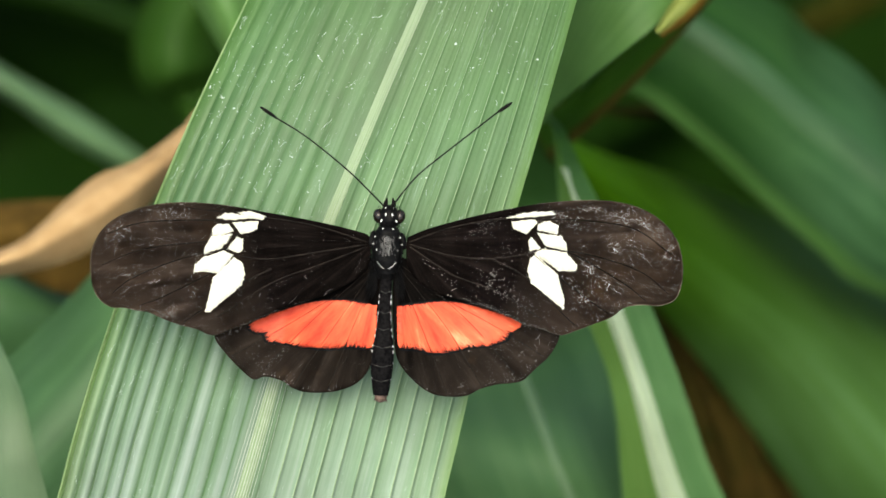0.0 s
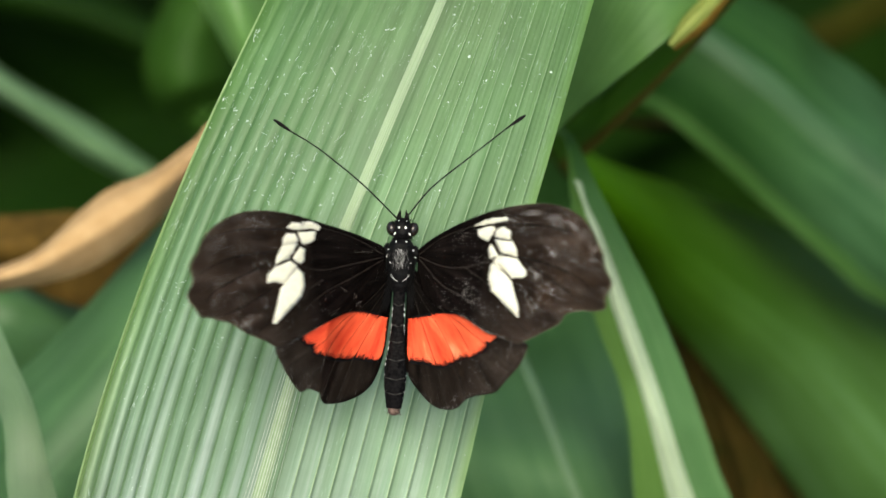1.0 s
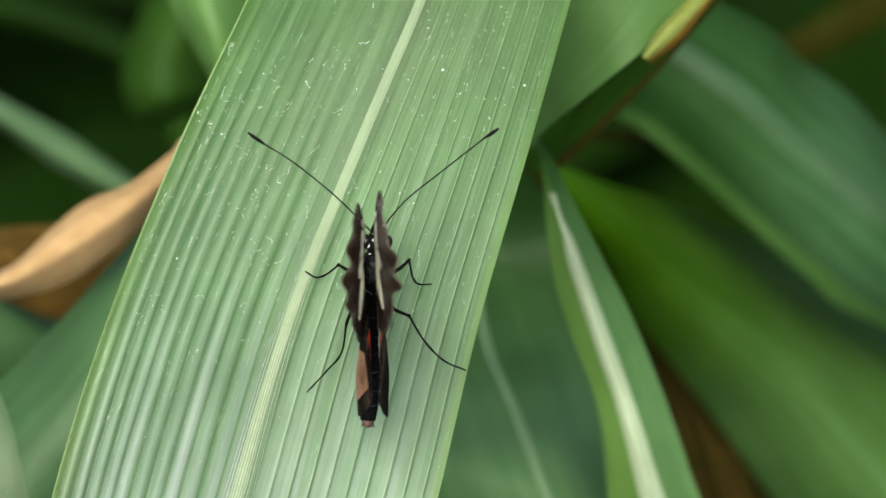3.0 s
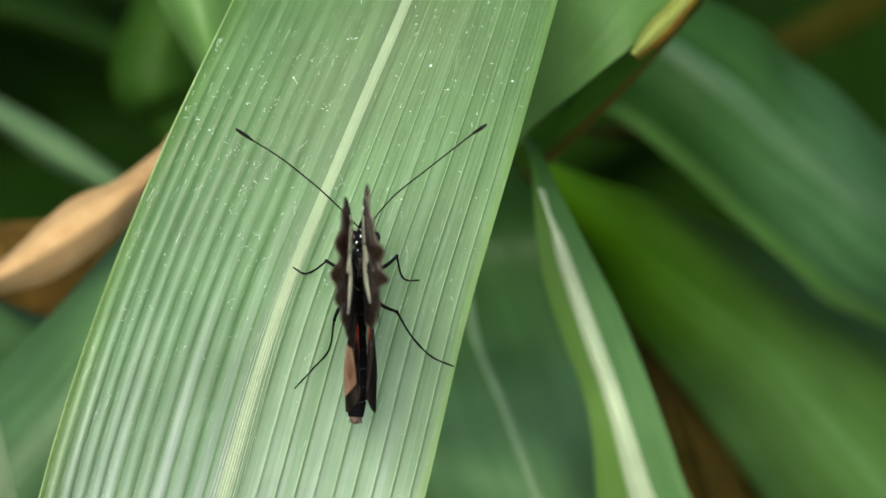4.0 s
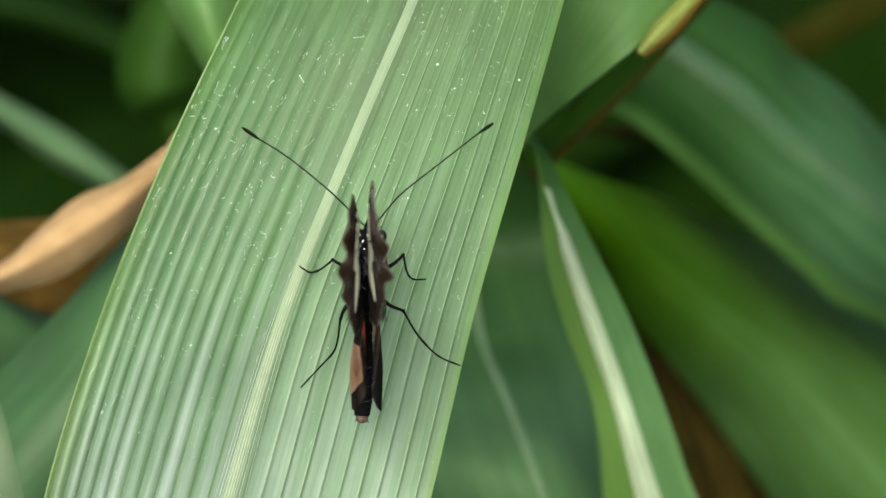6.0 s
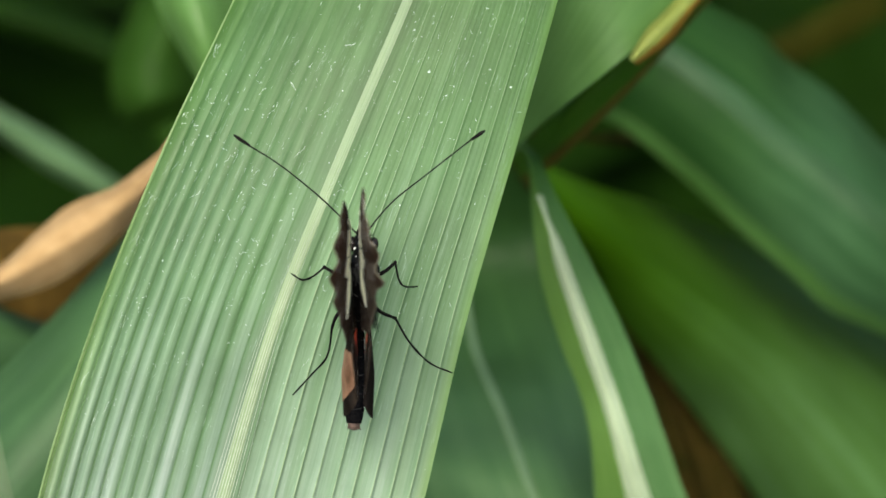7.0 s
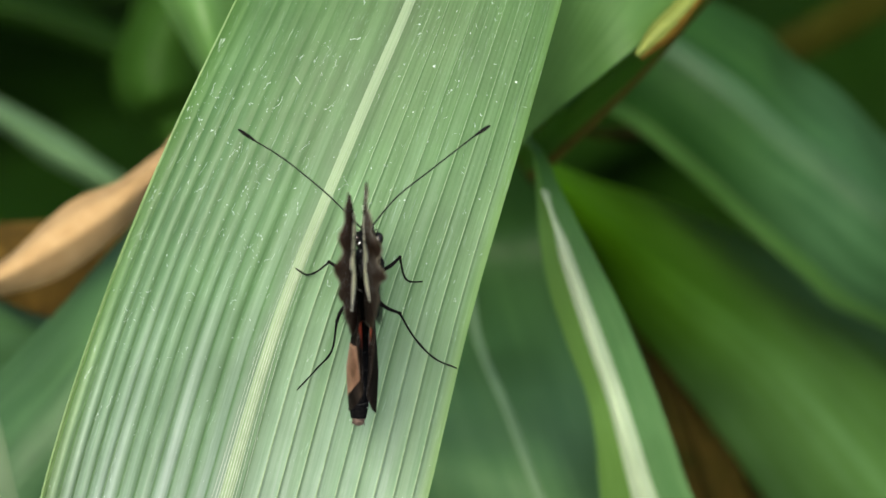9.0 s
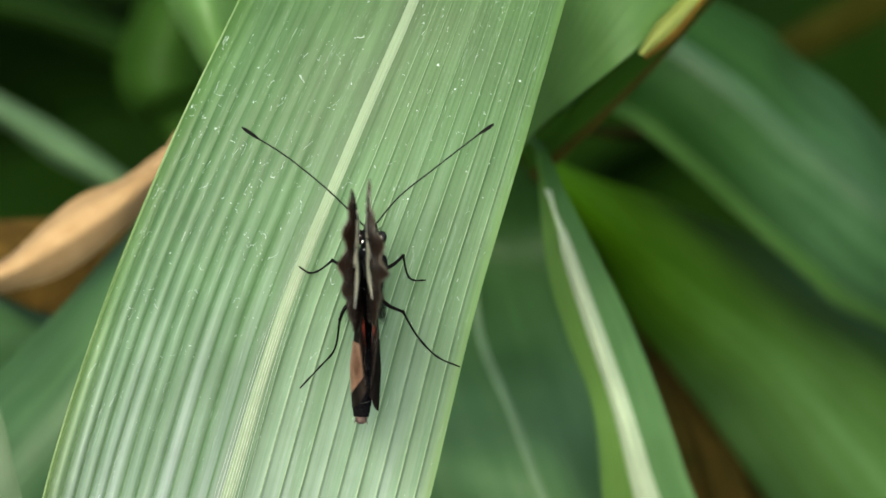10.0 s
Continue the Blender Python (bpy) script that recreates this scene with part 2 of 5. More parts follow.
def wing_material(name, inner, outer, start, stop, scuff=0.5, thin=0.2, glow=(0.10, 0.055, 0.03)):
    """Dark wing scales, browner and thinner towards the outer margin, with pale scuffs where scales are rubbed off."""
    m, t, bsdf, out = nodes_of(name)
    place = t.nodes.new("ShaderNodeTexCoord")
    span = t.nodes.new("ShaderNodeVectorMath")
    span.operation = "LENGTH"
    t.links.new(place.outputs["Object"], span.inputs[0])
    wide = t.nodes.new("ShaderNodeMapRange")
    wide.inputs["From Min"].default_value, wide.inputs["From Max"].default_value = start, stop
    t.links.new(span.outputs["Value"], wide.inputs["Value"])
    cloud = add(t, "ShaderNodeTexNoise", Scale=260.0, Detail=5.0, Roughness=0.65)
    t.links.new(place.outputs["Object"], cloud.inputs["Vector"])
    clouds = ramp(t, cloud.outputs["Fac"], [(0.35, grey(0.6)), (0.7, grey(1.4))])
    base = mixed(t, wide.outputs[0], inner, outer)
    base = mixed(t, 1.0, base, clouds.outputs[0], "MULTIPLY")
    angle = t.nodes.new("ShaderNodeTexGradient")
    angle.gradient_type = "RADIAL"
    t.links.new(place.outputs["Object"], angle.inputs["Vector"])
    polar = t.nodes.new("ShaderNodeCombineXYZ")
    t.links.new(angle.outputs["Fac"], polar.inputs["X"])
    t.links.new(span.outputs["Value"], polar.inputs["Y"])
    stretch = add(t, "ShaderNodeMapping", Scale=(900.0, 420.0, 1))
    t.links.new(polar.outputs[0], stretch.inputs["Vector"])
    fan = add(t, "ShaderNodeMapping", Scale=(70.0, 60.0, 1))
    t.links.new(polar.outputs[0], fan.inputs["Vector"])
    rays = add(t, "ShaderNodeTexNoise", Scale=1.0, Detail=5.0, Roughness=0.65)
    t.links.new(fan.outputs[0], rays.inputs["Vector"])
    streaks = ramp(t, rays.outputs["Fac"], [(0.36, grey(0.35)), (0.52, grey(0.9)), (0.66, grey(2.0))])
    base = mixed(t, 1.0, base, streaks.outputs[0], "MULTIPLY")
    rub = add(t, "ShaderNodeTexNoise", Scale=1.0, Detail=4.0, Roughness=0.75)
    t.links.new(stretch.outputs[0], rub.inputs["Vector"])
    dots = add(t, "ShaderNodeTexNoise", Scale=5200.0, Detail=3.0, Roughness=0.85)
    t.links.new(place.outputs["Object"], dots.inputs["Vector"])
    zone = add(t, "ShaderNodeTexNoise", Scale=300.0, Detail=4.0, Roughness=0.7)
    t.links.new(place.outputs["Object"], zone.inputs["Vector"])
    rubbed = ramp(t, rub.outputs["Fac"], [(0.63, grey(0)), (0.70, grey(0.9))])
    dotted = ramp(t, dots.outputs["Fac"], [(0.66, grey(0)), (0.72, grey(1))])
    both = mixed(t, 1.0, rubbed.outputs[0], dotted.outputs[0], "LIGHTEN")
    zones = ramp(t, zone.outputs["Fac"], [(0.44, grey(0.0)), (0.56, grey(scuff * 0.3)), (0.68, grey(scuff * 0.8))])
    reach = ramp(t, wide.outputs[0], [(0.0, grey(0.18)), (0.8, grey(1))])
    mask = mixed(t, 1.0, both, zones.outputs[0], "MULTIPLY")
    mask = mixed(t, 1.0, mask, reach.outputs[0], "MULTIPLY")
    tan = add(t, "ShaderNodeTexNoise", Scale=110.0, Detail=6.0, Roughness=0.7)
    t.links.new(place.outputs["Object"], tan.inputs["Vector"])
    tans = ramp(t, tan.outputs["Fac"], [(0.56, grey(0.0)), (0.74, grey(0.8))])
    worn = mixed(t, 1.0, tans.outputs[0], wide.outputs[0], "MULTIPLY")
    base = mixed(t, worn, base, (0.060, 0.036, 0.020))
    base = mixed(t, mask, base, (0.50, 0.46, 0.42))
    t.links.new(base, bsdf.inputs["Base Color"])
    bsdf.inputs["Roughness"].default_value = 0.7
    bsdf.inputs["Specular IOR Level"].default_value = 0.008
    relief = add(t, "ShaderNodeBump", Strength=0.25, Distance=0.00006)
    t.links.new(rub.outputs["Fac"], relief.inputs["Height"])
    t.links.new(relief.outputs[0], bsdf.inputs["Normal"])
    share = t.nodes.new("ShaderNodeMath")
    share.operation = "MULTIPLY"
    t.links.new(wide.outputs[0], share.inputs[0])
    share.inputs[1].default_value = thin
    through_light = add(t, "ShaderNodeBsdfTranslucent", Color=(*glow, 1))
    mix = t.nodes.new("ShaderNodeMixShader")
    t.links.new(share.outputs[0], mix.inputs["Fac"])
    t.links.new(bsdf.outputs[0], mix.inputs[1])
    t.links.new(through_light.outputs[0], mix.inputs[2])
    t.links.new(mix.outputs[0], out.inputs["Surface"])
    return m


def scale_material(name, one, two, scale=700.0, rough=0.6, spec=0.2, thin=0.0, fan=None, light=None):
    """Fine scales in two tones; fan streaks them outwards from the wing's root."""
    m, t, bsdf, out = nodes_of(name)
    place = t.nodes.new("ShaderNodeTexCoord")
    n = add(t, "ShaderNodeTexNoise", Scale=scale, Detail=4.0, Roughness=0.6)
    if fan:
        span = t.nodes.new("ShaderNodeVectorMath")
        span.operation = "LENGTH"
        t.links.new(place.outputs["Object"], span.inputs[0])
        angle = t.nodes.new("ShaderNodeTexGradient")
        angle.gradient_type = "RADIAL"
        t.links.new(place.outputs["Object"], angle.inputs["Vector"])
        polar = t.nodes.new("ShaderNodeCombineXYZ")
        t.links.new(angle.outputs["Fac"], polar.inputs["X"])
        t.links.new(span.outputs["Value"], polar.inputs["Y"])
        stretch = add(t, "ShaderNodeMapping", Scale=(*fan, 1))
        t.links.new(polar.outputs[0], stretch.inputs["Vector"])
        t.links.new(stretch.outputs[0], n.inputs["Vector"])
    else:
        t.links.new(place.outputs["Object"], n.inputs["Vector"])
    col = ramp(t, n.outputs["Fac"], [(0.33, one), (0.60, two), (0.78, light)] if light else [(0.33, one), (0.68, two)])
    t.links.new(col.outputs[0], bsdf.inputs["Base Color"])
    bsdf.inputs["Roughness"].default_value = rough
    bsdf.inputs["Specular IOR Level"].default_value = spec
    relief = add(t, "ShaderNodeBump", Strength=0.3, Distance=0.00008)
    t.links.new(n.outputs["Fac"], relief.inputs["Height"])
    t.links.new(relief.outputs[0], bsdf.inputs["Normal"])
    if thin:
        through_light = t.nodes.new("ShaderNodeBsdfTranslucent")
        t.links.new(col.outputs[0], through_light.inputs["Color"])
        mix = add(t, "ShaderNodeMixShader", Fac=thin)
        t.links.new(bsdf.outputs[0], mix.inputs[1])
        t.links.new(through_light.outputs[0], mix.inputs[2])
        t.links.new(mix.outputs[0], out.inputs["Surface"])
    return m


LEAF_PERCH = leaf_material("waxy_pale_leaf", (0.059, 0.125, 0.057), (0.105, 0.185, 0.101), 0.46, 16.0, 0.12, bump=0.22, gloss=0.22, perch_paint=True)
LEAF_VEIN = rough_material("pale_leaf_vein", (0.12, 0.20, 0.09), (0.27, 0.36, 0.22), 160.0, 0.5, 0.2)
LEAF_THREAD = rough_material("whitish_midrib_thread", (0.22, 0.28, 0.19), (0.42, 0.48, 0.37), 160.0, 0.5, 0.2)
LEAF_MIDRIB = leaf_material("yellowish_midrib", (0.142, 0.218, 0.115), (0.212, 0.290, 0.178), 0.45, 150.0, 0.12, gloss=0.4)
LEAF_RIB = leaf_material("pale_midrib", (0.24, 0.348, 0.18), (0.48, 0.564, 0.396), 0.45, 150.0, 0.12)
LEAF_MID = leaf_material("mid_green_leaf", (0.07728, 0.1829, 0.04379), (0.1082, 0.2344, 0.0644), 0.45, 3.0, 0.25, gloss=0.3)
# dimmed at the base, a sky sheen painted in further out
LEAF_BLUE = leaf_material("dark_bluish_leaf", (0.0142, 0.05244, 0.0142), (0.03277, 0.08958, 0.0295), 0.5, 4.0, 0.15, (0.05, 0.16, 0.02), gloss=0.12, shading=((0.26, (0.52, 0.68, 0.30)), (0.42, (0.80, 0.85, 0.6)), (0.62, (1.35, 1.22, 1.45))))
# the grey sheen of the sky is painted in towards the tip
LEAF_GRASS = leaf_material("fresh_green_leaf", (0.0264, 0.0888, 0.0012), (0.048, 0.1392, 0.0048), 0.48, 2.0, 0.25, (0.10, 0.30, 0.003), gloss=0.2, shading=((0.06, (1.7, 1.6, 1.0)), (0.22, (1.05, 1.0, 0.6)), (0.42, (0.92, 0.84, 2.5)), (0.62, (1.4, 1.08, 9.0))))
# near-black green: the deep shade down there is put into the colour
LEAF_DIM = leaf_material("shaded_understorey_leaf", (0.0042, 0.0162, 0.0014), (0.0094, 0.0280, 0.0034), 0.5, 10.0, 0.2, (0.021, 0.068, 0.0032), gloss=0.04)
# shade painted at the base, where the leaf comes out from below
LEAF_TEAL = leaf_material("teal_green_leaf", (0.046, 0.120, 0.036), (0.088, 0.182, 0.066), 0.46, 4.0, 0.2, (0.10, 0.28, 0.02), gloss=0.18, shading=((0.18, (0.55, 0.72, 0.40)), (0.42, (0.95, 1.0, 0.92)), (0.8, (1.15, 1.12, 1.15))))
# leaf green with half shade put into the colour
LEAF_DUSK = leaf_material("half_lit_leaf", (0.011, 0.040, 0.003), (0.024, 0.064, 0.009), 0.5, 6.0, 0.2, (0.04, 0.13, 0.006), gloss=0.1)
LEAF_EDGE = rough_material("leaf_edge", (0.09, 0.16, 0.055), (0.17, 0.25, 0.11), 160.0, 0.5, 0.2)
# the lit leaf's green made darker, its shade put into the colour
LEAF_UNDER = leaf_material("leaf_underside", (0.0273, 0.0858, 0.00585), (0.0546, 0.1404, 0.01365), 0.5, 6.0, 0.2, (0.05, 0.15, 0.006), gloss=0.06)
# the same painted shade at the base of this half
LEAF_FRESH = leaf_material("yellow_green_leaf_half", (0.070, 0.150, 0.030), (0.105, 0.205, 0.050), 0.45, 6.0, 0.2, gloss=0.14, shading=((0.18, (0.6, 0.75, 0.45)), (0.40, (0.95, 1.0, 0.95)), (0.8, (1.08, 1.08, 1.05))))
LEAF_LINE = leaf_material("faint_pale_line", (0.12, 0.21, 0.10), (0.17, 0.27, 0.145), 0.5, 20.0, 0.15, gloss=0.1)
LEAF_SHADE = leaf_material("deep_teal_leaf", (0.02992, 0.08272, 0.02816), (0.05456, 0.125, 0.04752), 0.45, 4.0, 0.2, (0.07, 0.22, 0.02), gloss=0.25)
# the perch leaf's shade is painted over the base of this one
LEAF_DULL = leaf_material("dull_striped_leaf", (0.04277, 0.1045, 0.03501), (0.06494, 0.1394, 0.04847), 0.45, 4.0, 0.2, (0.10, 0.28, 0.02), gloss=0.2, shading=((0.22, (0.45, 0.58, 0.36)), (0.45, (0.80, 0.90, 0.78)), (0.72, (1.3, 1.28, 1.36))))
LEAF_GREY = leaf_material("greyish_leaf_stripe", (0.066, 0.140, 0.057), (0.108, 0.190, 0.091), 0.45, 10.0, 0.15, gloss=0.3)
LEAF_PALE = leaf_material("pale_greyish_leaf", (0.06375, 0.12, 0.0525), (0.0915, 0.1537, 0.078), 0.42, 12.0, 0.2, gloss=0.4)
LEAF_STRIPE = leaf_material("dull_leaf_stripe", (0.02383, 0.06808, 0.02213), (0.04255, 0.0979, 0.03915), 0.45, 10.0, 0.15, gloss=0.3)
LEAF_RIM = leaf_material("yellowed_leaf_rim", (0.16, 0.22, 0.045), (0.27, 0.30, 0.08), 0.5, 8.0, 0.2, gloss=0.2)
LEAF_RUST = rough_material("rusty_leaf_edge", (0.09, 0.045, 0.006), (0.24, 0.15, 0.02), 90.0)
LEAF_LIGHT = leaf_material("light_green_rim", (0.03978, 0.1083, 0.01989), (0.06409, 0.1459, 0.03978), 0.48, 4.0, 0.2, (0.08, 0.24, 0.01), gloss=0.15)
LEAF_DRY = rough_material("dry_leaf", (0.24, 0.15, 0.068), (0.37, 0.255, 0.13), 45.0, 0.9, 0.3)
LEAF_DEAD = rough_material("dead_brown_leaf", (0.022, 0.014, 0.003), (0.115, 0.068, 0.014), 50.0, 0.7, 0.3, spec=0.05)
LEAF_ROT = rough_material("rotten_brown_leaf", (0.010, 0.016, 0.002), (0.070, 0.042, 0.010), 30.0, 0.7, 0.3, spec=0.04)
TWIG = rough_material("dull_dead_stalk", (0.011, 0.013, 0.001), (0.030, 0.031, 0.004), 60.0, 0.7, 0.3, spec=0.03)
LEAF_BURNT = rough_material("browned_leaf_rim", (0.045, 0.040, 0.006), (0.090, 0.070, 0.012), 120.0, spec=0.05)
CANE = rough_material("green_cane", (0.05, 0.10, 0.03), (0.10, 0.17, 0.06), 60.0, 0.5)
SOIL = rough_material("dark_soil", (0.006, 0.004, 0.003), (0.026, 0.017, 0.010), 9.0, 0.95, 0.8, (1, 1, 1), 0.02)
LITTER = rough_material("leaf_litter", (0.07, 0.030, 0.012), (0.20, 0.10, 0.045), 20.0, 0.8)
SPECK = scale_material("dried_spray_specks", (0.20, 0.30, 0.22), (0.52, 0.61, 0.55), 1600.0, 0.6)
WING_FORE = wing_material("dark_forewing", (0.0034, 0.0025, 0.0023), (0.030, 0.0225, 0.0175), 0.015, 0.034, 1.0, 0.5, (0.27, 0.15, 0.085))
WING_HIND = wing_material("dark_hindwing", (0.0032, 0.0026, 0.0024), (0.021, 0.0165, 0.0135), 0.008, 0.024, 0.6, 0.25)
CREAM = scale_material("cream_wing_scales", (0.88, 0.88, 0.70), (0.97, 0.96, 0.84), 1400.0, 0.6, 0.2, 0.5)
# the pale orange streaks also paint the scales' highlights
SCARLET = scale_material("scarlet_wing_scales", (0.42, 0.028, 0.012), (0.66, 0.094, 0.038), 1.0, 0.5, 0.2, fan=(34.0, 110.0), light=(0.90, 0.29, 0.15))
SCUFF = scale_material("rubbed_bare_scales", (0.05, 0.044, 0.04), (0.85, 0.81, 0.76), 420.0, 0.6, 0.08)
RING = scale_material("pale_ring_scales", (0.008, 0.008, 0.008), (0.06, 0.06, 0.057), 2600.0, 0.7, 0.03)
RIM = scale_material("worn_wing_rim", (0.008, 0.007, 0.005), (0.17, 0.155, 0.11), 700.0, 0.6, 0.05)
BLUSH = scale_material("pinkish_underwing_scales", (0.07, 0.030, 0.014), (0.34, 0.19, 0.12), 210.0)
VEIN = scale_material("wing_vein", (0.003, 0.0024, 0.002), (0.020, 0.016, 0.013), 900.0, 0.6, 0.05)
FUR = scale_material("black_body_scales", (0.0014, 0.0014, 0.0016), (0.005, 0.005, 0.0055), 1500.0, 0.45, 0.06)
FUR_GREY = scale_material("grey_body_hair", (0.05, 0.05, 0.05), (0.30, 0.30, 0.30), 2600.0, 0.6, 0.3)
BELLY = scale_material("dark_grey_abdomen_scales", (0.0012, 0.0012, 0.0015), (0.009, 0.0085, 0.009), 2600.0, 0.6, 0.01)
WHITE_HAIR = scale_material("white_body_scales", (0.45, 0.45, 0.43), (0.85, 0.85, 0.82), 1500.0)
TAN_TIP = scale_material("tan_abdomen_tip", (0.035, 0.024, 0.02), (0.13, 0.085, 0.068), 1200.0)
EYE = scale_material("dark_compound_eye", (0.005, 0.004, 0.0035), (0.014, 0.010, 0.008), 1800.0, 0.2, 0.35)
SHELL = scale_material("black_chitin", (0.0015, 0.0014, 0.0013), (0.005, 0.0046, 0.0044), 1500.0, 0.5, 0.04)


# ---- mesh helpers ----
def part(name, mesh, material, parent, label=""):
    """One mesh object, in its parent's space."""
    if isinstance(mesh, bmesh.types.BMesh):
        me = bpy.data.meshes.new(name)
        mesh.to_mesh(me)
        mesh.free()
        mesh = me
    mesh.materials.append(material)
    ob = new(name, mesh)
    ob.parent = parent
    return tagged(ob, label)


def mesh_from(name, verts, faces, uvs=None, smooth=True):
    me = bpy.data.meshes.new(name)
    me.from_pydata([tuple(v) for v in verts], [], faces)
    if uvs is not None:
        layer = me.uv_layers.new(name="UVMap")
        idx = np.empty(len(me.loops), dtype=np.int32)
        me.loops.foreach_get("vertex_index", idx)
        layer.data.foreach_set("uv", np.asarray(uvs, dtype=np.float32)[idx].ravel())
    if smooth:
        me.polygons.foreach_set("use_smooth", [True] * len(me.polygons))
    me.update()
    return me


def smooth_line(points, n):
    """n + 1 points of a Catmull-Rom curve through the given ones, evenly in the curve's own count."""
    p = np.array(points, dtype=float)
    p = np.vstack([2 * p[0] - p[1], p, 2 * p[-1] - p[-2]])
    out = []
    for s in np.linspace(0, len(points) - 1, n + 1):
        i = min(int(s), len(points) - 2)
        f = s - i
        a, b, c, d = p[i], p[i + 1], p[i + 2], p[i + 3]
        out.append(0.5 * (2 * b + (c - a) * f + (2 * a - 5 * b + 4 * c - d) * f * f + (3 * b - a - 3 * c + d) * f ** 3))
    return np.array(out)


def blade_surface(left, mid, right, ns, crease=False):
    """A function of q (-1 left rim, 0 midrib, 1 right rim) and of the station, in leaf-space millimetres."""
    lines = [smooth_line(x, ns) for x in (left, mid, right)]

    def at(q, i):
        k = min(int(i), ns - 1)
        l, m, r = (line[k] + (line[k + 1] - line[k]) * (i - k) for line in lines)
        if crease:
            return m + (l - m) * -q if q < 0 else m + (r - m) * q
        return m + (r - l) * (q / 2) + ((l + r) / 2 - m) * q * q
    return at


def blade(name, left, mid, right, material, origin, nq=24, ns=40, fold=None, thick=0.25, q0=-1.0, q1=1.0, lift=0.0, crease=False):
    """A leaf blade with a thickness, lofted between its two rims and its midrib, as a mesh round origin."""
    at = blade_surface(left, mid, right, ns, crease)
    top = np.empty((ns + 1, nq + 1, 3))
    uv = np.empty((ns + 1, nq + 1, 2))
    for i in range(ns + 1):
        for j in range(nq + 1):
            q = q0 + (q1 - q0) * j / nq
            p = at(q, i)
            top[i, j] = (p[0], p[1], p[2] + lift + (fold(q, i / ns) if fold else 0.0))
            uv[i, j] = (q, i / ns * 2)
    normal = np.cross(np.gradient(top, axis=1), np.gradient(top, axis=0))
    normal /= np.linalg.norm(normal, axis=2, keepdims=True) + 1e-12
    if normal[..., 2].mean() < 0:
        normal = -normal
    low = top - normal * thick
    n = (ns + 1) * (nq + 1)
    verts = np.vstack([top.reshape(-1, 3), low.reshape(-1, 3)])
    rot = np.array(SLOPE.to_3x3())
    verts = verts / 1000 @ rot.T + np.array((0, 0, HEIGHT)) - np.array(origin)
    faces = []
    w = nq + 1
    for i in range(ns):
        for j in range(nq):
            a = i * w + j
            faces.append((a, a + 1, a + w + 1, a + w))
            faces.append((n + a, n + a + w, n + a + w + 1, n + a + 1))
    # the cut rims stand on points of their own, so that they keep a crisp edge
    loop = [i * w for i in range(ns + 1)] + [ns * w + j for j in range(1, nq + 1)]
    loop += [i * w + nq for i in range(ns - 1, -1, -1)] + [j for j in range(nq - 1, 0, -1)]
    count = len(loop)
    uvs = np.vstack([uv.reshape(-1, 2)] * 2)
    verts, uvs = np.vstack([verts, verts[loop], verts[[n + k for k in loop]]]), np.vstack([uvs, uvs[loop], uvs[loop]])
    for k in range(count):
        a, b = 2 * n + k, 2 * n + (k + 1) % count
        faces.append((a, b, b + count, a + count))
    return mesh_from(name, verts, faces, uvs)


def tube(points, radii, sides=10, n=24, squash=1.0):
    """A round bar along a curve, closed at both ends; radii at the curve's ends and between."""
    line = smooth_line(points, n)
    rad = np.interp(np.linspace(0, 1, n + 1), np.linspace(0, 1, len(radii)), radii)
    verts, faces = [], []
    up = Vector((0, 0, 1))
    for i in range(n + 1):
        d = Vector(line[min(i + 1, n)] - line[max(i - 1, 0)]).normalized()
        side = d.cross(up)
        if side.length < 1e-4:
            side = d.cross(Vector((0, 1, 0)))
        side.normalize()
        over = side.cross(d)
        for k in range(sides):
            a = 2 * math.pi * k / sides
            verts.append(Vector(line[i]) + (side * math.cos(a) + over * math.sin(a) * squash) * rad[i])
    for i in range(n):
        for k in range(sides):
            a, b = i * sides + k, i * sides + (k + 1) % sides
            faces.append((a, b, b + sides, a + sides))
    faces.append(tuple(range(sides))[::-1])
    faces.append(tuple(n * sides + k for k in range(sides)))
    return verts, faces


def bar(name, points, radii, **more):
    return mesh_from(name, *tube(points, radii, **more))


def plant(name, foot, label, category):
    """A plant's Empty, standing on the ground under a leaf-space point."""
    w = world_of(foot)
    ob = new(name)
    ob.location = (w.x, w.y, 0)
    return tagged(ob, label, category)


def cane(owner, top, radius=0.005, label="", lean=(0.0, 0.0)):
    """An upright cane from the ground under a plant to a leaf-space point, with swollen nodes."""
    o = Vector(owner.location)
    w = world_of(top) - o
    n = 28
    pts = [Vector((lean[0] * (1 - (w.z * i / n) / w.z), lean[1] * (1 - i / n), w.z * i / n - 0.01 * (i == 0))) + Vector((w.x, w.y, 0)) * (i / n) for i in range(n + 1)]
    rad = [radius * (1.25 - 0.45 * i / n) * (1.18 if i % 4 == 0 else 1.0) for i in range(n + 1)]
    return part("stem", bar("stem", pts, rad, n=n * 2, sides=12), CANE, owner, label)


# ---- ground ----
def ground_sheet():
    n = 60
    verts, faces = [], []
    for i in range(n + 1):
        for j in range(n + 1):
            a, b = 2 * i / n - 1, 2 * j / n - 1
            x, y = 40 * a * abs(a) ** 2.5, 40 * b * abs(b) ** 2.5
            near = max(0.0, 1 - math.hypot(x, y) / 6)
            verts.append((x, y, 0.02 * near * noise.noise((x * 3, y * 3, 0)) - 0.01))
    for i in range(n):
        for j in range(n):
            a = i * (n + 1) + j
            faces.append((a, a + n + 1, a + n + 2, a + 1))
    ob = new("ground", mesh_from("ground", verts, faces))
    ob.data.materials.append(SOIL)
    return tagged(ob, "dark damp soil under the plants", "ground", kind="structure")


